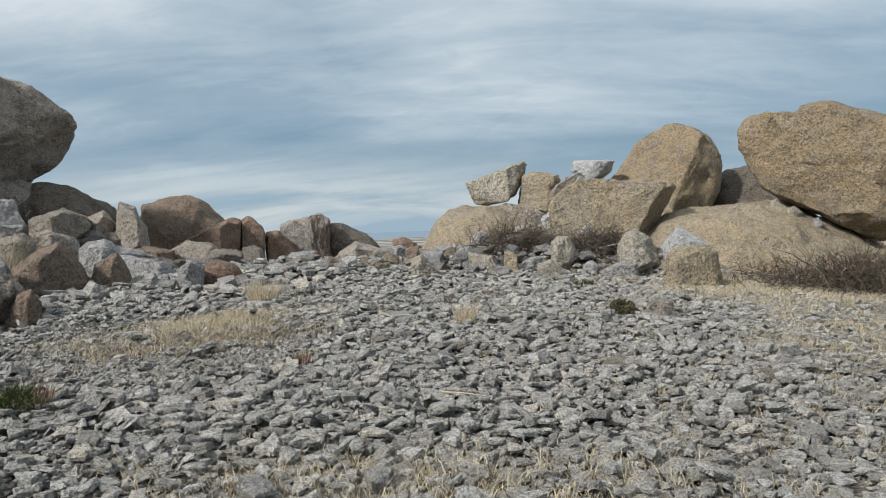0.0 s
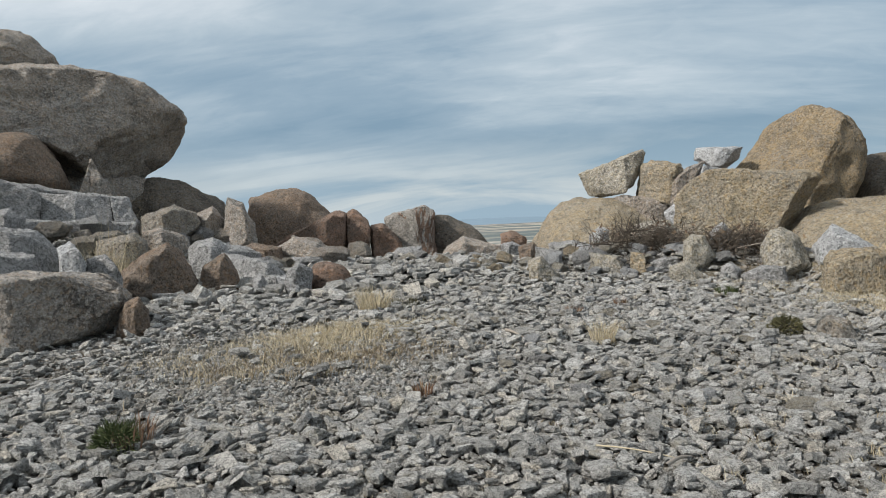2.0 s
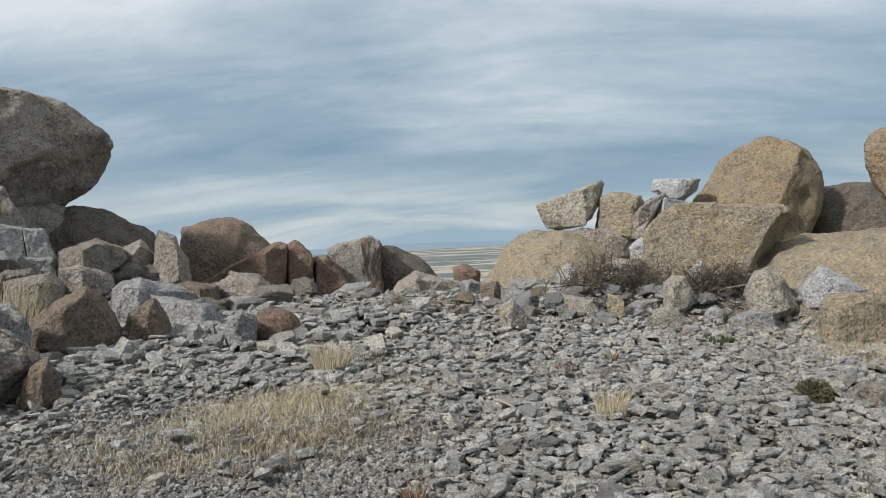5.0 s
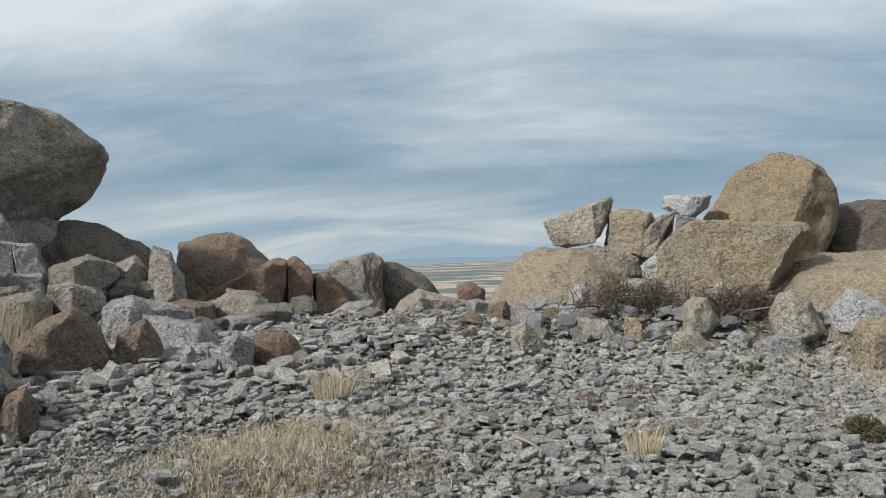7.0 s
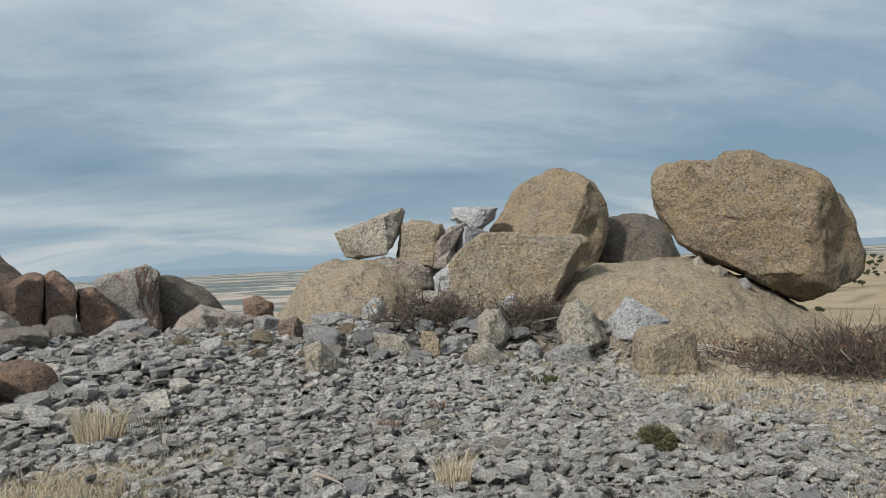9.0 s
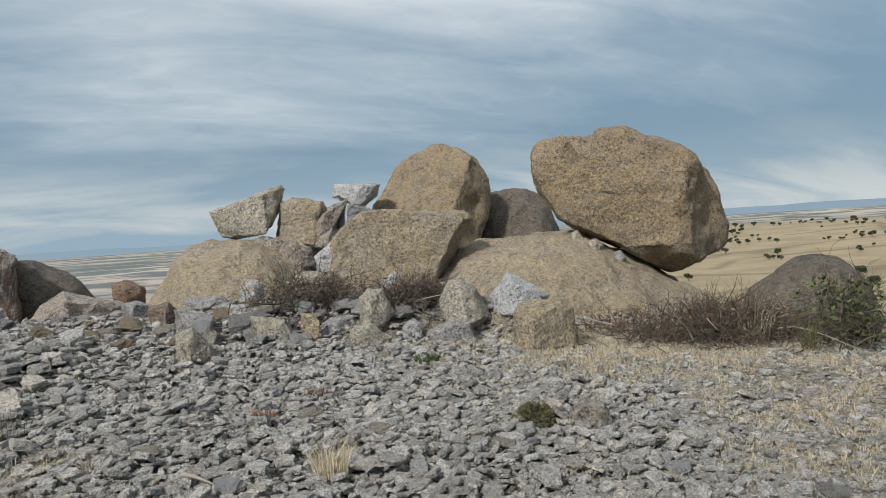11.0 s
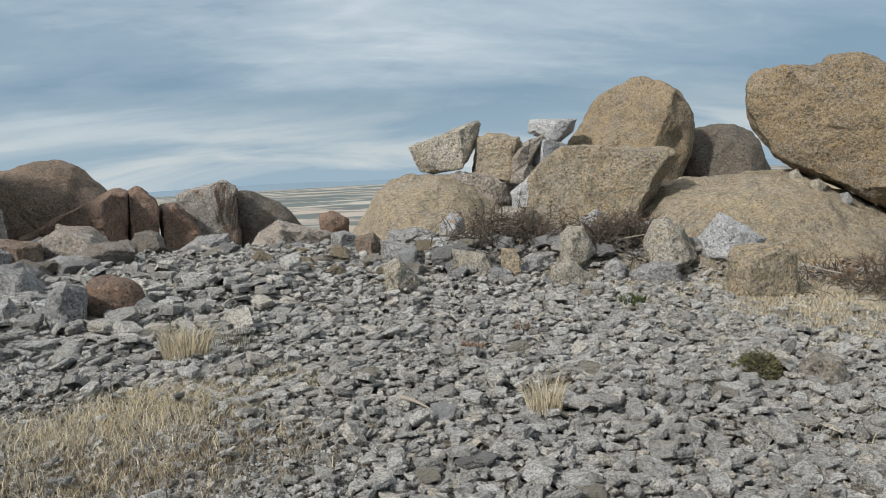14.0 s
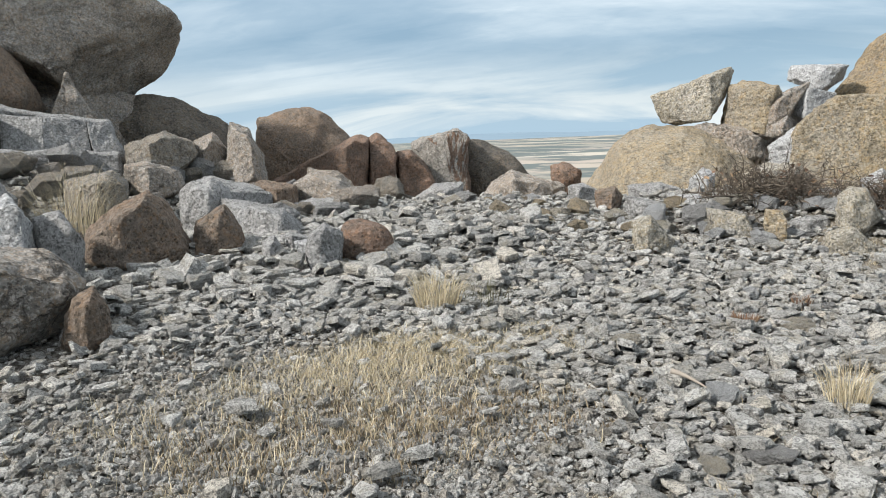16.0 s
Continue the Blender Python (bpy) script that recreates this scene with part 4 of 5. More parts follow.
def blades(roots, tall, wide, lean, spread=None):
    """Bent grass blades at the roots, each a tapering strip."""
    vs, fs = [], []
    for x, y, z in roots:
        h = tall * prng.uniform(0.45, 1.15)
        a = prng.uniform(0, 6.28)
        if spread is not None:
            a = math.atan2(y - spread[1], x - spread[0]) + prng.normal(0, 0.5)
        l = h * abs(prng.normal(lean, 0.25))
        w = wide * prng.uniform(0.6, 1.3)
        b = prng.uniform(0, 6.28)
        wx, wy = math.cos(b) * w, math.sin(b) * w
        dx, dy = math.cos(a) * l, math.sin(a) * l
        i = len(vs)
        vs += [(x - wx, y - wy, z - 0.01), (x + wx, y + wy, z - 0.01), (x + dx * 0.35 - wx * 0.7, y + dy * 0.35 - wy * 0.7, z + h * 0.6),
               (x + dx * 0.35 + wx * 0.7, y + dy * 0.35 + wy * 0.7, z + h * 0.6), (x + dx, y + dy, z + h)]
        fs += [(i, i + 1, i + 3, i + 2), (i + 2, i + 3, i + 4)]
    return vs, fs


def tuft(x, y, n, radius, tall, material, label, wide=0.0014, lean=0.45, z=None):
    roots = []
    for i in range(n):
        r, a = radius * math.sqrt(prng.uniform()), prng.uniform(0, 6.28)
        px, py = x + r * math.cos(a), y + r * math.sin(a)
        roots.append((px, py, (height(px, py) if z is None else z) + 0.04))
    v, f = blades(roots, tall, wide, lean, (x, y))
    return tagged(raw("grass_tuft", v, f, material), label, "grass")


def sward(name, n, inside, tall, wide, material, label, clump=9):
    roots = []
    while len(roots) < n:
        x, y = inside()
        for i in range(clump):
            px, py = x + prng.normal(0, 0.035), y + prng.normal(0, 0.035)
            roots.append((px, py, height(px, py) + 0.015))
    v, f = blades(roots, tall, wide, 0.95)
    return tagged(raw(name, v, f, material), label, "grass", kind="stuff")


def in_ellipse(cx, cy, rx, ry, turn=0.0):
    def pick():
        while True:
            u, w = prng.normal(0, 0.5), prng.normal(0, 0.5)
            if u * u + w * w < 1.2:
                c, s = math.cos(turn), math.sin(turn)
                return cx + rx * u * c - ry * w * s, cy + rx * u * s + ry * w * c
    return pick


def in_east():
    while True:
        x, y = prng.uniform(0.4, 5.5), prng.uniform(2.0, 9.6)
        if mathutils.noise.noise((x * 2.6, y * 2.6, 6.0)) < -0.08:
            continue
        if prng.uniform() < smooth(0.2, 2.2, x - 0.08 * (y - 4) + 0.8 * mathutils.noise.noise((x * 0.9, y * 0.9, 4.0))):
            return x, y


def anywhere():
    return prng.uniform(-4.5, 3.5), prng.uniform(1.6, 9.5)


def tube(points, radii, sides=4):
    vs, fs = [], []
    for i, p in enumerate(points):
        d = (points[min(i + 1, len(points) - 1)] - points[max(i - 1, 0)]).normalized()
        a = d.orthogonal().normalized()
        b = d.cross(a)
        for s in range(sides):
            t = 2 * math.pi * s / sides
            vs.append(tuple(p + (a * math.cos(t) + b * math.sin(t)) * radii[i]))
    for i in range(len(points) - 1):
        for s in range(sides):
            t = (s + 1) % sides
            fs.append((i * sides + s, i * sides + t, (i + 1) * sides + t, (i + 1) * sides + s))
    return vs, fs


def twig(start, way, length, thick, bend=0.5, steps=6):
    p, d = mathutils.Vector(start), mathutils.Vector(way).normalized()
    pts = [p.copy()]
    for i in range(steps):
        d = (d + mathutils.Vector(prng.normal(0, bend / 2.5, 3)) - mathutils.Vector((0, 0, 0.05))).normalized()
        p = p + d * (length / steps)
        pts.append(p.copy())
    return pts, [thick * (1 - 0.85 * i / steps) for i in range(steps + 1)]


def joined(name, pieces, material, parent=None):
    vs, fs = [], []
    for v, f in pieces:
        b = len(vs)
        vs += v
        fs += [tuple(i + b for i in q) for q in f]
    ob = raw(name, vs, fs, material)
    if parent:
        ob.parent = parent
    return ob


def brush(x, y, rx, ry, tall, n, label, leaves=200, poles=5, leaf_mat=None):
    """A tangle of dead branches lying among the rocks."""
    root = new("dry_brush", None)
    tagged(root, label, "brushwood")
    z0 = height(x, y)
    fine = []
    for i in range(n):
        u, w = prng.normal(0, 0.45), prng.normal(0, 0.45)
        px, py = x + rx * u, y + ry * w
        a, e = prng.uniform(0, 6.28), prng.uniform(0.05, 1.2)
        way = (math.cos(a) * math.cos(e), math.sin(a) * math.cos(e), math.sin(e))
        z = height(px, py) + prng.uniform(0.0, 0.55) * tall * max(0.1, 1 - 0.7 * (u * u + w * w))
        pts, rad = twig((px, py, z), way, prng.uniform(0.25, 0.8) * tall * 1.1, prng.uniform(0.004, 0.008), 0.7)
        fine.append(tube(pts, rad, 3))
        for k in (2, 3, 4):
            q, r2 = twig(pts[k], (prng.normal(), prng.normal(), prng.normal(0.4)), 0.25 * tall, 0.0025, 0.6, 3)
            fine.append(tube(q, r2, 3))
    tagged(joined("twig_tangle", fine, twig_mat, root), kind="stuff")
    for i in range(poles):
        a = prng.uniform(0, 6.28)
        px, py = x + rx * prng.normal(0, 0.35), y + ry * prng.normal(0, 0.35)
        pts, rad = twig((px, py, height(px, py) + 0.06 + prng.uniform(0, 0.3) * tall), (math.cos(a), math.sin(a), prng.uniform(0.0, 0.35)), prng.uniform(0.6, 1.1) * rx, prng.uniform(0.007, 0.012), 0.3)
        joined("branch", [tube(pts, rad, 5)], grey_wood if i % 2 else twig_mat, root)
    if leaves:
        vs, fs = [], []
        for i in range(leaves):
            px, py = x + rx * prng.normal(0, 0.42), y + ry * prng.normal(0, 0.42)
            c = mathutils.Vector((px, py, height(px, py) + prng.uniform(0.02, 0.7) * tall))
            a, b = mathutils.Vector(prng.normal(0, 0.016, 3)), mathutils.Vector(prng.normal(0, 0.012, 3))
            k = len(vs)
            vs += [tuple(c - a), tuple(c + b), tuple(c + a), tuple(c - b)]
            fs.append((k, k + 1, k + 2, k + 3))
        ob = raw("foliage" if leaf_mat else "leaf_litter", vs, fs, leaf_mat or rust)
        ob.parent = root
        tagged(ob, kind="stuff")
    return root


def cushion(x, y, r, tall, material, label, n=2600, top=0.02):
    """A low rounded shrub of fine shoots."""
    root = new("shrub", None)
    tagged(root, label, "shrub")
    z0 = height(x, y) + 0.01
    stems, vs, fs = [], [], []
    for i in range(26):
        a, e = prng.uniform(0, 6.28), prng.uniform(0.3, 1.4)
        pts, rad = twig((x + prng.normal(0, 0.02), y + prng.normal(0, 0.02), z0), (math.cos(a) * math.cos(e), math.sin(a) * math.cos(e), math.sin(e)), r * 0.9, 0.004, 0.3, 4)
        stems.append(tube(pts, rad, 3))
    for i in range(n):
        a, e = prng.uniform(0, 6.28), math.asin(prng.uniform(0.0, 1.0))
        k = (0.55 + 0.45 * prng.uniform() ** 0.5) * (1 + 0.25 * mathutils.noise.noise((math.cos(a) * 2 + x, math.sin(a) * 2, e * 2)))
        d = mathutils.Vector((math.cos(a) * math.cos(e), math.sin(a) * math.cos(e), math.sin(e)))
        c = mathutils.Vector((x, y, z0)) + mathutils.Vector((d.x * r, d.y * r, d.z * tall)) * k
        w = (d + mathutils.Vector(prng.normal(0, 0.5, 3))).normalized() * top
        s = w.orthogonal().normalized() * 0.0035
        j = len(vs)
        vs += [tuple(c - s), tuple(c + s), tuple(c + w)]
        fs.append((j, j + 1, j + 2))
    joined("stem", stems, twig_mat, root)
    ob = raw("foliage", vs, fs, material)
    ob.parent = root
    return root


# dry grass of the hollow, the east side and the approach
sward("dry_grass", 5200, in_ellipse(-1.7, 6.4, 0.9, 0.42, 0.4), 0.06, 0.0015, straw, "patch of pale dry grass in a gravelly hollow")
sward("dry_grass", 2200, in_ellipse(-2.1, 5.7, 1.1, 0.6, 0.2), 0.055, 0.0014, straw, "thin pale dry grass in a gravelly hollow")
sward("dry_grass", 3200, in_ellipse(-1.7, 5.65, 1.0, 0.45, 0.35), 0.03, 0.0028, thatch, "low brown withered stems in a gravelly hollow", 12)
sward("dry_grass", 24000, in_east, 0.05, 0.0015, straw, "short dry yellow grass between stones")
sward("dry_grass", 5000, in_ellipse(3.0, 8.2, 1.7, 0.9), 0.055, 0.0016, straw, "yellow dry grass round a squared granite block")
sward("dry_grass", 2600, in_east, 0.025, 0.003, thatch, "short brown withered stems between stones", 12)
sward("dry_grass", 2200, in_ellipse(-0.1, 3.0, 1.3, 0.35), 0.07, 0.0018, straw, "dry grass at the edge of the stones")
sward("dry_grass", 1300, in_ellipse(-0.2, 2.95, 1.5, 0.4), 0.035, 0.003, thatch, "brown withered stems at the edge of the stones")
sward("dry_grass", 2600, anywhere, 0.045, 0.0018, straw, "scattered wisps of dry grass between stones")
sward("dry_grass", 1400, anywhere, 0.028, 0.003, thatch, "scattered brown weeds between stones", 14)

tuft(-1.74, 7.25, 480, 0.13, 0.21, straw, "tall tuft of golden dry grass")
tuft(-1.45, 7.35, 90, 0.16, 0.13, olive, "greenish dry grass beside the tall tuft")
tuft(0.15, 5.97, 280, 0.085, 0.15, straw, "tuft of yellow dry grass between stones")
tuft(0.28, 6.25, 60, 0.06, 0.09, thatch, "small brown tuft between stones")
tuft(-0.02, 7.02, 120, 0.07, 0.05, rust, "small rust-coloured weed between stones", 0.004)
tuft(0.4, 7.45, 60, 0.06, 0.05, rust, "small rust-coloured weed between stones", 0.004)
tuft(-0.9, 4.75, 60, 0.05, 0.06, rust, "small rust-coloured weed between stones", 0.004)
tuft(1.45, 8.15, 160, 0.10, 0.06, leaf, "small green herb between stones", 0.004)
tuft(2.75, 8.68, 200, 0.22, 0.16, straw, "dry grass against a squared stone")
tuft(4.95, 7.6, 55, 0.08, 0.36, olive, "tall greenish rushes beside brush", 0.003)
tuft(-5.55, 9.35, 260, 0.3, 0.62, straw, "tall sheaf of pale dry grass among boulders", 0.0018)
tuft(-5.5, 9.3, 26, 0.2, 1.0, straw, "thin tall dry grass stalks among boulders", 0.002)
tuft(-2.1, 14.6, 120, 0.5, 0.22, straw, "dry grass at the crest beside boulders", 0.003)
cushion(1.44, 6.33, 0.13, 0.12, olive, "small dark olive cushion shrub between stones")
cushion(-2.27, 4.03, 0.11, 0.13, leaf, "small olive green weed in gravel", 700, 0.05)
tuft(-2.22, 4.1, 90, 0.1, 0.11, rust, "rust-brown withered weed in gravel", 0.004)
brush(1.05, 10.3, 0.8, 0.4, 0.55, 420, "tangle of dry brown brushwood among granite blocks", 90, 8)
brush(2.05, 9.95, 0.6, 0.35, 0.5, 380, "grey-brown tangle of dead brushwood among granite blocks", 60)
brush(4.6, 8.35, 1.15, 0.5, 0.58, 1000, "large heap of dead branches at the foot of a granite outcrop", 260, 22)
brush(3.85, 9.0, 0.6, 0.35, 0.3, 90, "low dry brush beside a granite outcrop", 120, 2)
brush(5.65, 7.75, 0.45, 0.4, 0.95, 110, "thorny bramble with small green leaves beside a granite dome", 900, 4, leaf)
tuft(4.75, 8.1, 160, 0.16, 0.36, straw, "golden dried herb in a heap of dead branches")
tuft(5.35, 8.75, 150, 0.22, 0.6, thatch, "tall brown dry grass against a granite dome", 0.0022)
tuft(4.0, 8.5, 90, 0.2, 0.3, straw, "dry pale stalks beside a heap of dead branches")
tuft(2.3, 9.45, 120, 0.2, 0.2, thatch, "brown dry grass between granite blocks")

# a fallen stalk and sticks lying on the stones
for name, x, y, yaw, ln, th, mat, lab in (
        ("stalk", 0.28, 3.95, -3, 0.62, 0.0045, straw, "long yellow dry stalk lying on stones"),
        ("stick", 0.33, 3.9, 60, 0.42, 0.011, grey_wood, "grey dead stick lying on stones"),
        ("stick", -0.44, 6.07, -35, 0.2, 0.014, grey_wood, "short weathered wood splinter on stones")):
    a = math.radians(yaw)
    pts, rad = twig((x - 0.5 * ln * math.cos(a), y - 0.5 * ln * math.sin(a), height(x, y) + 0.085), (math.cos(a), math.sin(a), 0.02), ln, th, 0.06, 8)
    v, f = tube(pts, rad, 6)
    tagged(raw(name, v, f, mat, True), lab, name)


# ---- oaks on the far slope ----
def oak():
    root = new("oak_tree", None)
    tagged(root, "dark evergreen oak standing on a dry slope", "tree", "oaks on the slope")
    pts, rad = twig((0, 0, -0.4), (0.05, 0, 1), 2.4, 0.24, 0.15, 5)
    limbs = [tube(pts, rad, 7)]
    for i in range(5):
        a = i * 1.25
        q, r2 = twig(pts[3], (math.cos(a), math.sin(a), 0.9), 1.8, 0.1, 0.3, 4)
        limbs.append(tube(q, r2, 5))
    joined("trunk", limbs, bark, root)
    vs, fs = [], []
    lobes = [(prng.uniform(-1.4, 1.4), prng.uniform(-1.4, 1.4), prng.uniform(2.1, 3.5), prng.uniform(0.8, 1.3)) for i in range(9)]
    for i in range(1500):
        lx, ly, lz, lr = lobes[i % 9]
        d = mathutils.Vector(prng.normal(0, 1, 3)).normalized() * lr * prng.uniform(0.6, 1.05)
        c = mathutils.Vector((lx, ly, lz)) + mathutils.Vector((d.x, d.y, d.z * 0.75))
        a, b = mathutils.Vector(prng.normal(0, 0.13, 3)), mathutils.Vector(prng.normal(0, 0.13, 3))
        k = len(vs)
        vs += [tuple(c - a), tuple(c + b), tuple(c + a), tuple(c - b)]
        fs.append((k, k + 1, k + 2, k + 3))
    ob = raw("crown", vs, fs, oakleaf)
    ob.parent = root
    return root


first = oak()
spots = []
while len(spots) < 85:
    r, az = prng.uniform(190, 600), math.radians(prng.uniform(30, 60))
    x, y = r * math.sin(az), r * math.cos(az)
    if r < 330 and prng.uniform() < 0.75:
        continue
    if r > 300 and mathutils.noise.noise((x / 60, y / 60, 1.0)) < -0.05:
        continue
    spots.append((x, y, prng.uniform(0.5, 1.0), prng.uniform(0, 360)))
for i in range(22):
    r, az = prng.uniform(300, 560), math.radians(prng.uniform(30, 58))
    for j in range(5):
        spots.append((r * math.sin(az) + prng.normal(0, 9), r * math.cos(az) + prng.normal(0, 4), prng.uniform(0.3, 0.65), prng.uniform(0, 360)))
for i, (x, y, s, a) in enumerate(spots):
    m = pose(x, y, height(x, y), 0, 0, a) @ mathutils.Matrix.Scale(s, 4)
    if i:
        copy_thing(first, m)
    else:
        first.matrix_world = m


# ---- rubble ----
rng = np.random.default_rng(5)


def stone_material(name, light, dark):
    k = Mat(name)
    geo = k.node("ShaderNodeNewGeometry")
    p = geo.outputs["Position"]
    oi = k.node("ShaderNodeObjectInfo")
    r = k.math("FRACT", k.math("ADD", geo.outputs["Random Per Island"], oi.outputs["Random"]))
    col = k.ramp(r, [(0.0, dark), (0.5, tuple(0.5 * (a + b) for a, b in zip(light, dark))), (0.85, light), (1.0, (light[0], light[1] * 0.93, light[2] * 0.83))])
    blot = k.noise(p, 38.0, 6, 0.75)
    col = k.mix(k.ramp(blot, [(0.47, 0.0), (0.60, 0.6)]), col, tuple(0.36 * c for c in dark))
    patch = k.noise(p, 11.0, 4, 0.6)
    col = k.mix(k.ramp(patch, [(0.53, 0.0), (0.66, 0.4)]), col, (0.40, 0.355, 0.265))
    gr = k.voronoi(p, 190.0, "F1", "Color")
    sg = k.node("ShaderNodeSeparateColor")
    k.link(gr, sg.inputs[0])
    col = k.mix(k.ramp(sg.outputs[0], [(0.7, 0.0), (0.8, 0.5)]), col, tuple(0.3 * c for c in dark))
    h = k.math("ADD", k.noise(p, 60.0, 5, 0.7), k.noise(p, 18.0, 3))
    return k.finish(col, 0.93, h, 1.0, 0.05)


def flake(n, seed, flat=0.3):
    """A broken flat stone of radius 1."""
    r = np.random.default_rng(seed)
    a = np.sort((np.arange(n) + r.uniform(-0.42, 0.42, n)) * 2 * math.pi / n)
    rad = r.uniform(0.6, 1.25, n)
    st = r.uniform(0.5, 0.9)
    ring = np.stack([np.cos(a) * rad, np.sin(a) * rad * st], 1)
    lo = np.c_[ring * 0.85, np.full(n, -flat)]
    mid = np.c_[ring * r.uniform(0.95, 1.08, (n, 1)), flat * r.uniform(-0.3, 0.6, n)]
    hi = np.c_[ring * r.uniform(0.78, 1.0, (n, 1)), flat * r.uniform(0.65, 1.2, n)]
    top = np.array([[r.uniform(-0.2, 0.2), r.uniform(-0.2, 0.2), flat * r.uniform(0.8, 1.15)]])
    v = np.r_[lo, mid, hi, top]
    f = []
    for i in range(n):
        j = (i + 1) % n
        f += [(i, j, n + j), (i, n + j, n + i), (n + i, n + j, 2 * n + j), (n + i, 2 * n + j, 2 * n + i), (2 * n + i, 2 * n + j, 3 * n)]
    return v, np.array(f)


def pebble(n, seed):
    """A small rough stone of radius 1."""
    r = np.random.default_rng(seed)
    a = (np.arange(n) + r.uniform(-0.3, 0.3, n)) * 2 * math.pi / n
    rad = r.uniform(0.7, 1.2, n)
    ring = np.stack([np.cos(a) * rad, np.sin(a) * rad * r.uniform(0.6, 0.95)], 1)
    v = np.r_[np.c_[ring, np.full(n, -0.2)], np.c_[ring * r.uniform(0.55, 0.85, (n, 1)), r.uniform(0.35, 0.6, n)]]
    f = []
    for i in range(n):
        j = (i + 1) % n
        f += [(i, j, n + j), (i, n + j, n + i)]
    f += [(n, n + i, n + i + 1) for i in range(1, n - 1)]
    return v, np.array(f)


def scatter_mesh(name, kinds, items, material):
    """Joins many turned and scaled copies of a few stones: items of kind, x, y, z, size, turn, tilt, towards."""
    table = np.array(items)
    vs, fs, base = [], [], 0
    for k, (v, f) in enumerate(kinds):
        q = table[table[:, 0] == k]
        if not len(q):
            continue
        s, turn, tilt, tow = q[:, 4], q[:, 5], q[:, 6], q[:, 7]
        x = v[None, :, 0] * np.cos(turn)[:, None] - v[None, :, 1] * np.sin(turn)[:, None]
        y = v[None, :, 0] * np.sin(turn)[:, None] + v[None, :, 1] * np.cos(turn)[:, None]
        z = np.broadcast_to(v[None, :, 2], x.shape)
        y, z = y * np.cos(tilt)[:, None] - z * np.sin(tilt)[:, None], y * np.sin(tilt)[:, None] + z * np.cos(tilt)[:, None]
        x, y = x * np.cos(tow)[:, None] - y * np.sin(tow)[:, None], x * np.sin(tow)[:, None] + y * np.cos(tow)[:, None]
        vs.append((np.stack([x, y, z], 2) * s[:, None, None] + q[:, None, 1:4]).reshape(-1, 3))
        fs.append((f[None] + (base + len(v) * np.arange(len(q)))[:, None, None]).reshape(-1, 3))
        base += len(v) * len(q)
    return raw(name, np.concatenate(vs), np.concatenate(fs), material)


def bare(x, y):
    """How far a place belongs to the gravelly, grassy hollow beside the path (0 to 1)."""
    d = ((x + 2.05) / 1.45) ** 2 + ((y - 5.5 + 0.15 * (x + 2.05)) / 1.25) ** 2
    return 1 - smooth(0.55, 1.15, d + 0.35 * mathutils.noise.noise((x * 1.5, y * 1.5, 2.0)))


def grassy(x, y):
    """The drier, yellower east side, where stones are smaller and fewer."""
    e = x - 1.2 - 0.1 * (y - 4) + 0.9 * mathutils.noise.noise((x * 0.7, y * 0.7, 5.0))
    f = 1 - smooth(2.2, 3.4, y + 0.5 * mathutils.noise.noise((x, y, 8.0)))
    return max(smooth(-0.3, 1.6, e), 0.5 * f)


flakes = [flake(n, 40 + i, fl) for i, (n, fl) in enumerate([(5, .2), (4, .24), (6, .18), (5, .3), (6, .16), (5, .4), (7, .26), (5, .22), (4, .34), (6, .18), (5, .17), (6, .3), (4, .2), (5, .26)])]
pebbles = [pebble(5, 90 + i) for i in range(8)]
slate = stone_material("broken_stone", (0.68, 0.67, 0.645), (0.37, 0.362, 0.34))
grit_mat = stone_material("gravel_stone", (0.50, 0.475, 0.44), (0.26, 0.243, 0.215))


def lay(count, x0, x1, y0, y1, sizes, chance, lift, kinds):
    items = []
    while len(items) < count:
        x, y = rng.uniform(x0, x1), rng.uniform(y0, y1)
        if rng.uniform() > chance(x, y):
            continue
        s = float(np.clip(rng.lognormal(math.log(sizes[0]), sizes[1]), sizes[2], sizes[3]))
        s *= 1 - 0.3 * grassy(x, y)
        tilt = abs(rng.normal(0, 0.42))
        items.append((int(rng.integers(len(kinds))), x, y, height(x, y) + s * lift * rng.uniform(0.0, 2.2) * (1 - 0.4 * grassy(x, y)), s, rng.uniform(0, 6.28), tilt, rng.uniform(0, 6.28)))
    return items


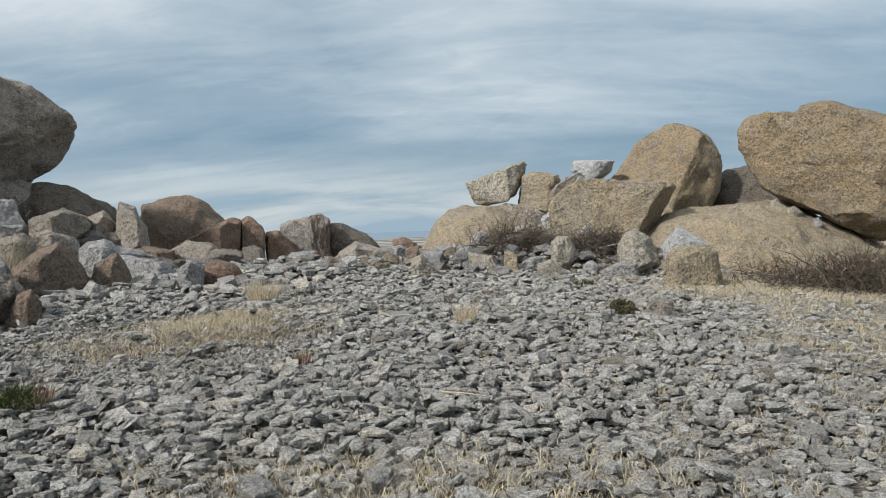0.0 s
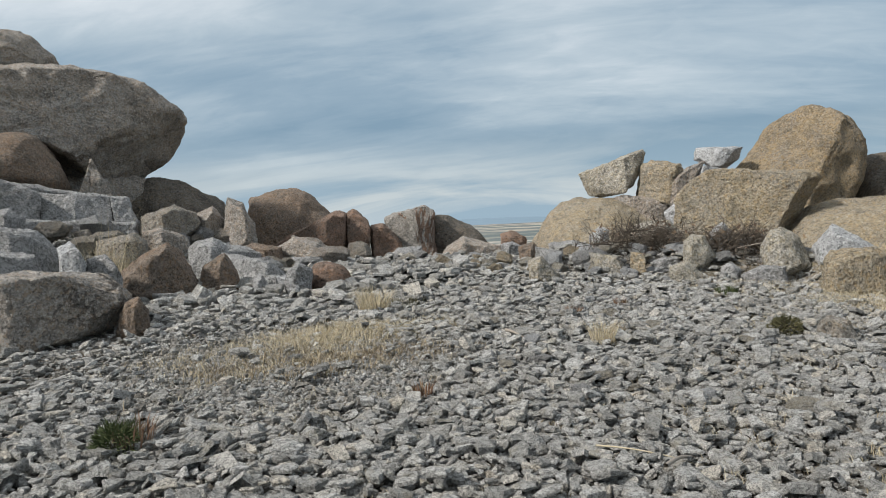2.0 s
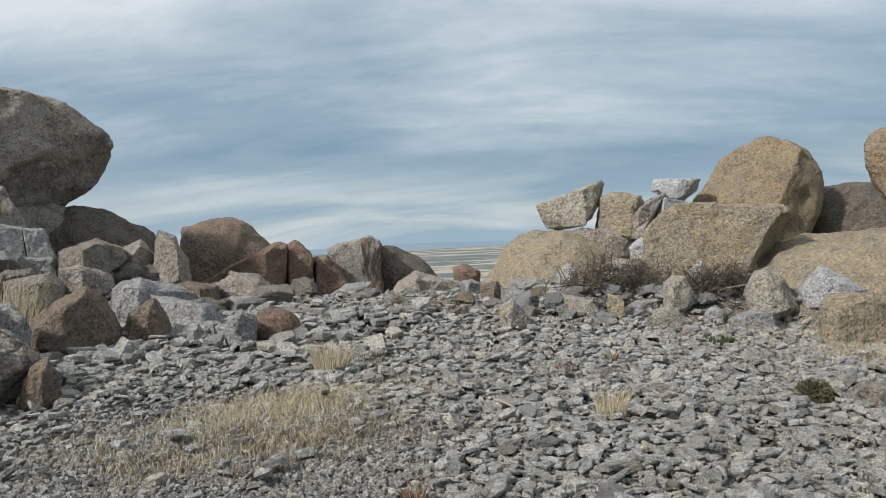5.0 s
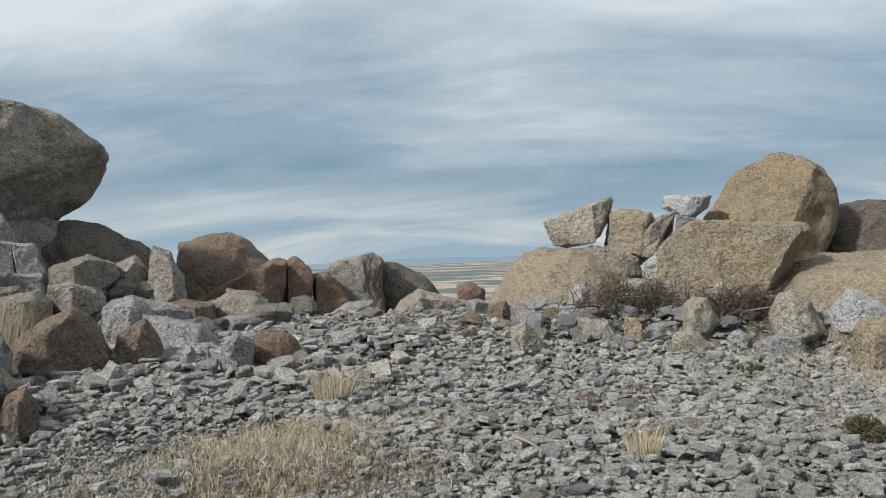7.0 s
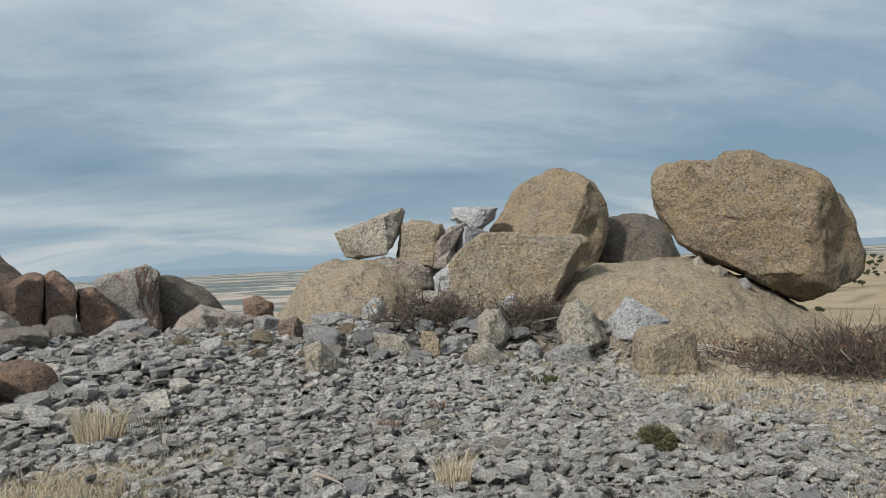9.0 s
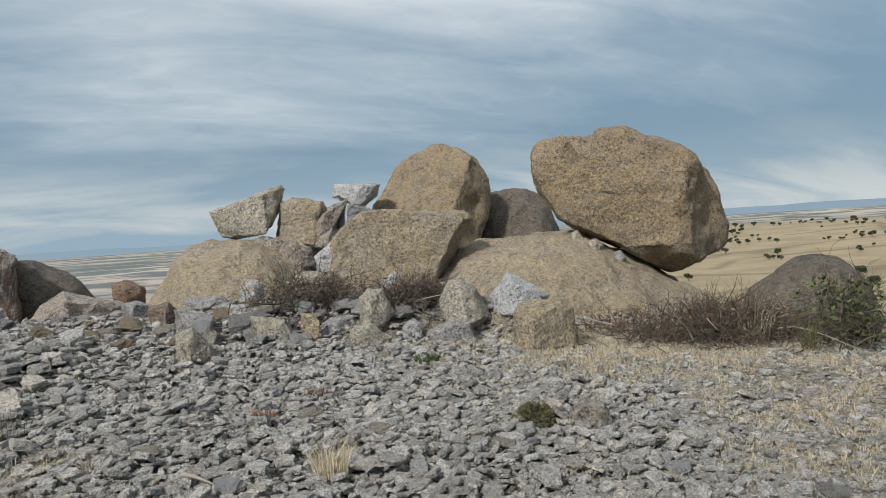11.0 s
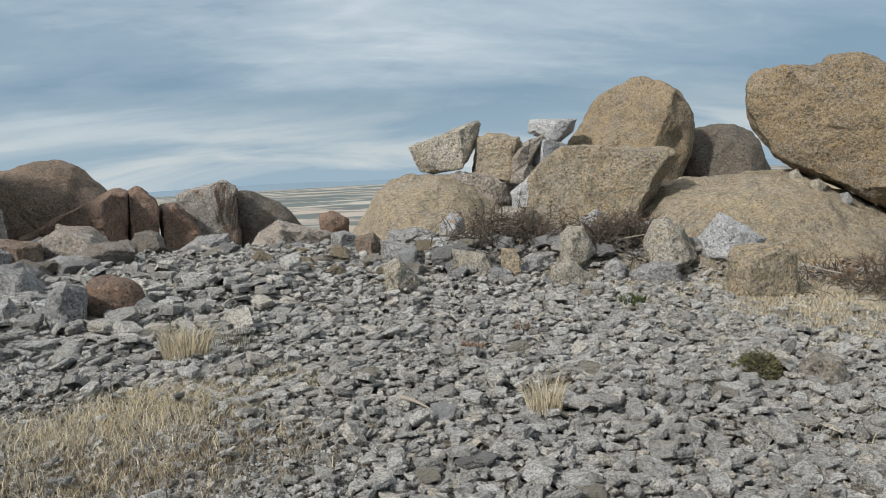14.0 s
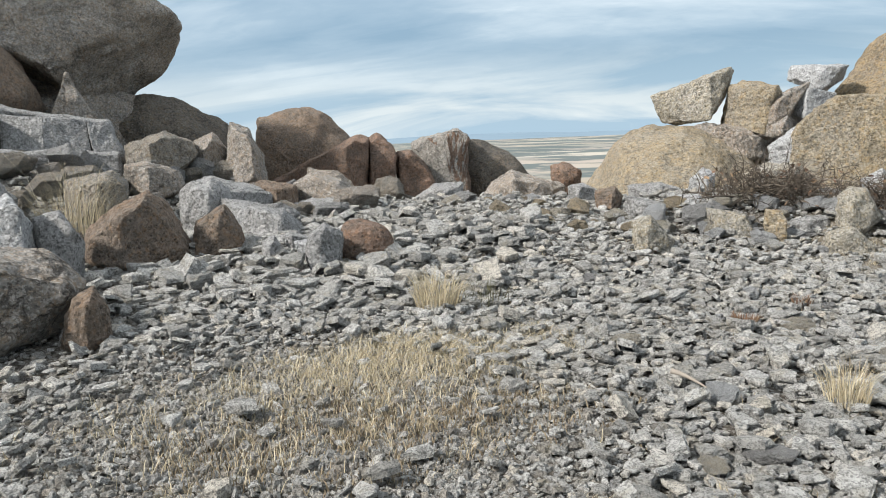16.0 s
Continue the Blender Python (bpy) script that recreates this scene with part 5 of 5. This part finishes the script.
def plate_chance(x, y):
    return (1 - 0.93 * bare(x, y)) * (1 - 0.25 * grassy(x, y)) * (1 - smooth(12.8, 14, y)) * smooth(-3.5, 1.6, y) ** 2 * smooth(-8, -5.5, x) * (1 - smooth(5.6, 7.5, x))


plates = lay(52000, -8.0, 7.5, -3.5, 13.2, (0.032, 0.42, 0.014, 0.085), plate_chance, 0.5, flakes)
plates += lay(26000, -3.4, 3.6, 2.3, 8.4, (0.028, 0.4, 0.014, 0.065), lambda x, y: plate_chance(x, y) * (1 - 0.75 * grassy(x, y)), 0.5, flakes)
plates += lay(650, -4.6, -1.2, 7.4, 10.6, (0.085, 0.25, 0.05, 0.14), lambda x, y: 1.0, 0.5, flakes)
mine = [p for p in plates if -2.6 < p[1] < 2.0 and 3.6 < p[2] < 7.5 and p[4] > 0.055][:290]
chosen = set(id(p) for p in mine)
tagged(scatter_mesh("stone_rubble", flakes, [p for p in plates if id(p) not in chosen], slate),
       "dense litter of flat broken grey granite stones", "rubble", kind="stuff")
gravel = lay(36000, -6.5, 6.0, 0.0, 10.5, (0.017, 0.45, 0.007, 0.04), lambda x, y: 0.45 + 0.5 * max(bare(x, y), grassy(x, y)) if y < 8 else 0.3, 0.25, pebbles)
tagged(scatter_mesh("gravel", pebbles, gravel, grit_mat), "fine grey and beige gravel between the stones", "gravel", kind="stuff")
hollow = lay(15000, -3.7, -0.4, 4.0, 7.0, (0.011, 0.4, 0.005, 0.028), lambda x, y: bare(x, y), 0.3, pebbles)
tagged(scatter_mesh("gravel", pebbles, hollow, slate), "pale grey grit in a shallow hollow", "gravel", kind="stuff")

flake_meshes = []
for v, f in flakes:
    me = bpy.data.meshes.new("stone")
    me.from_pydata(v.tolist(), [], f.tolist())
    me.materials.append(slate)
    flake_meshes.append(me)
for kind, x, y, z, s, turn, tilt, tow in mine:
    ob = new("stone", flake_meshes[kind])
    m = mathutils.Matrix.Rotation(tow, 4, "Z") @ mathutils.Matrix.Rotation(tilt, 4, "X") @ mathutils.Matrix.Rotation(turn, 4, "Z")
    ob.parent = ground
    ob.matrix_world = mathutils.Matrix.Translation((x, y, z)) @ m @ mathutils.Matrix.Scale(s, 4)
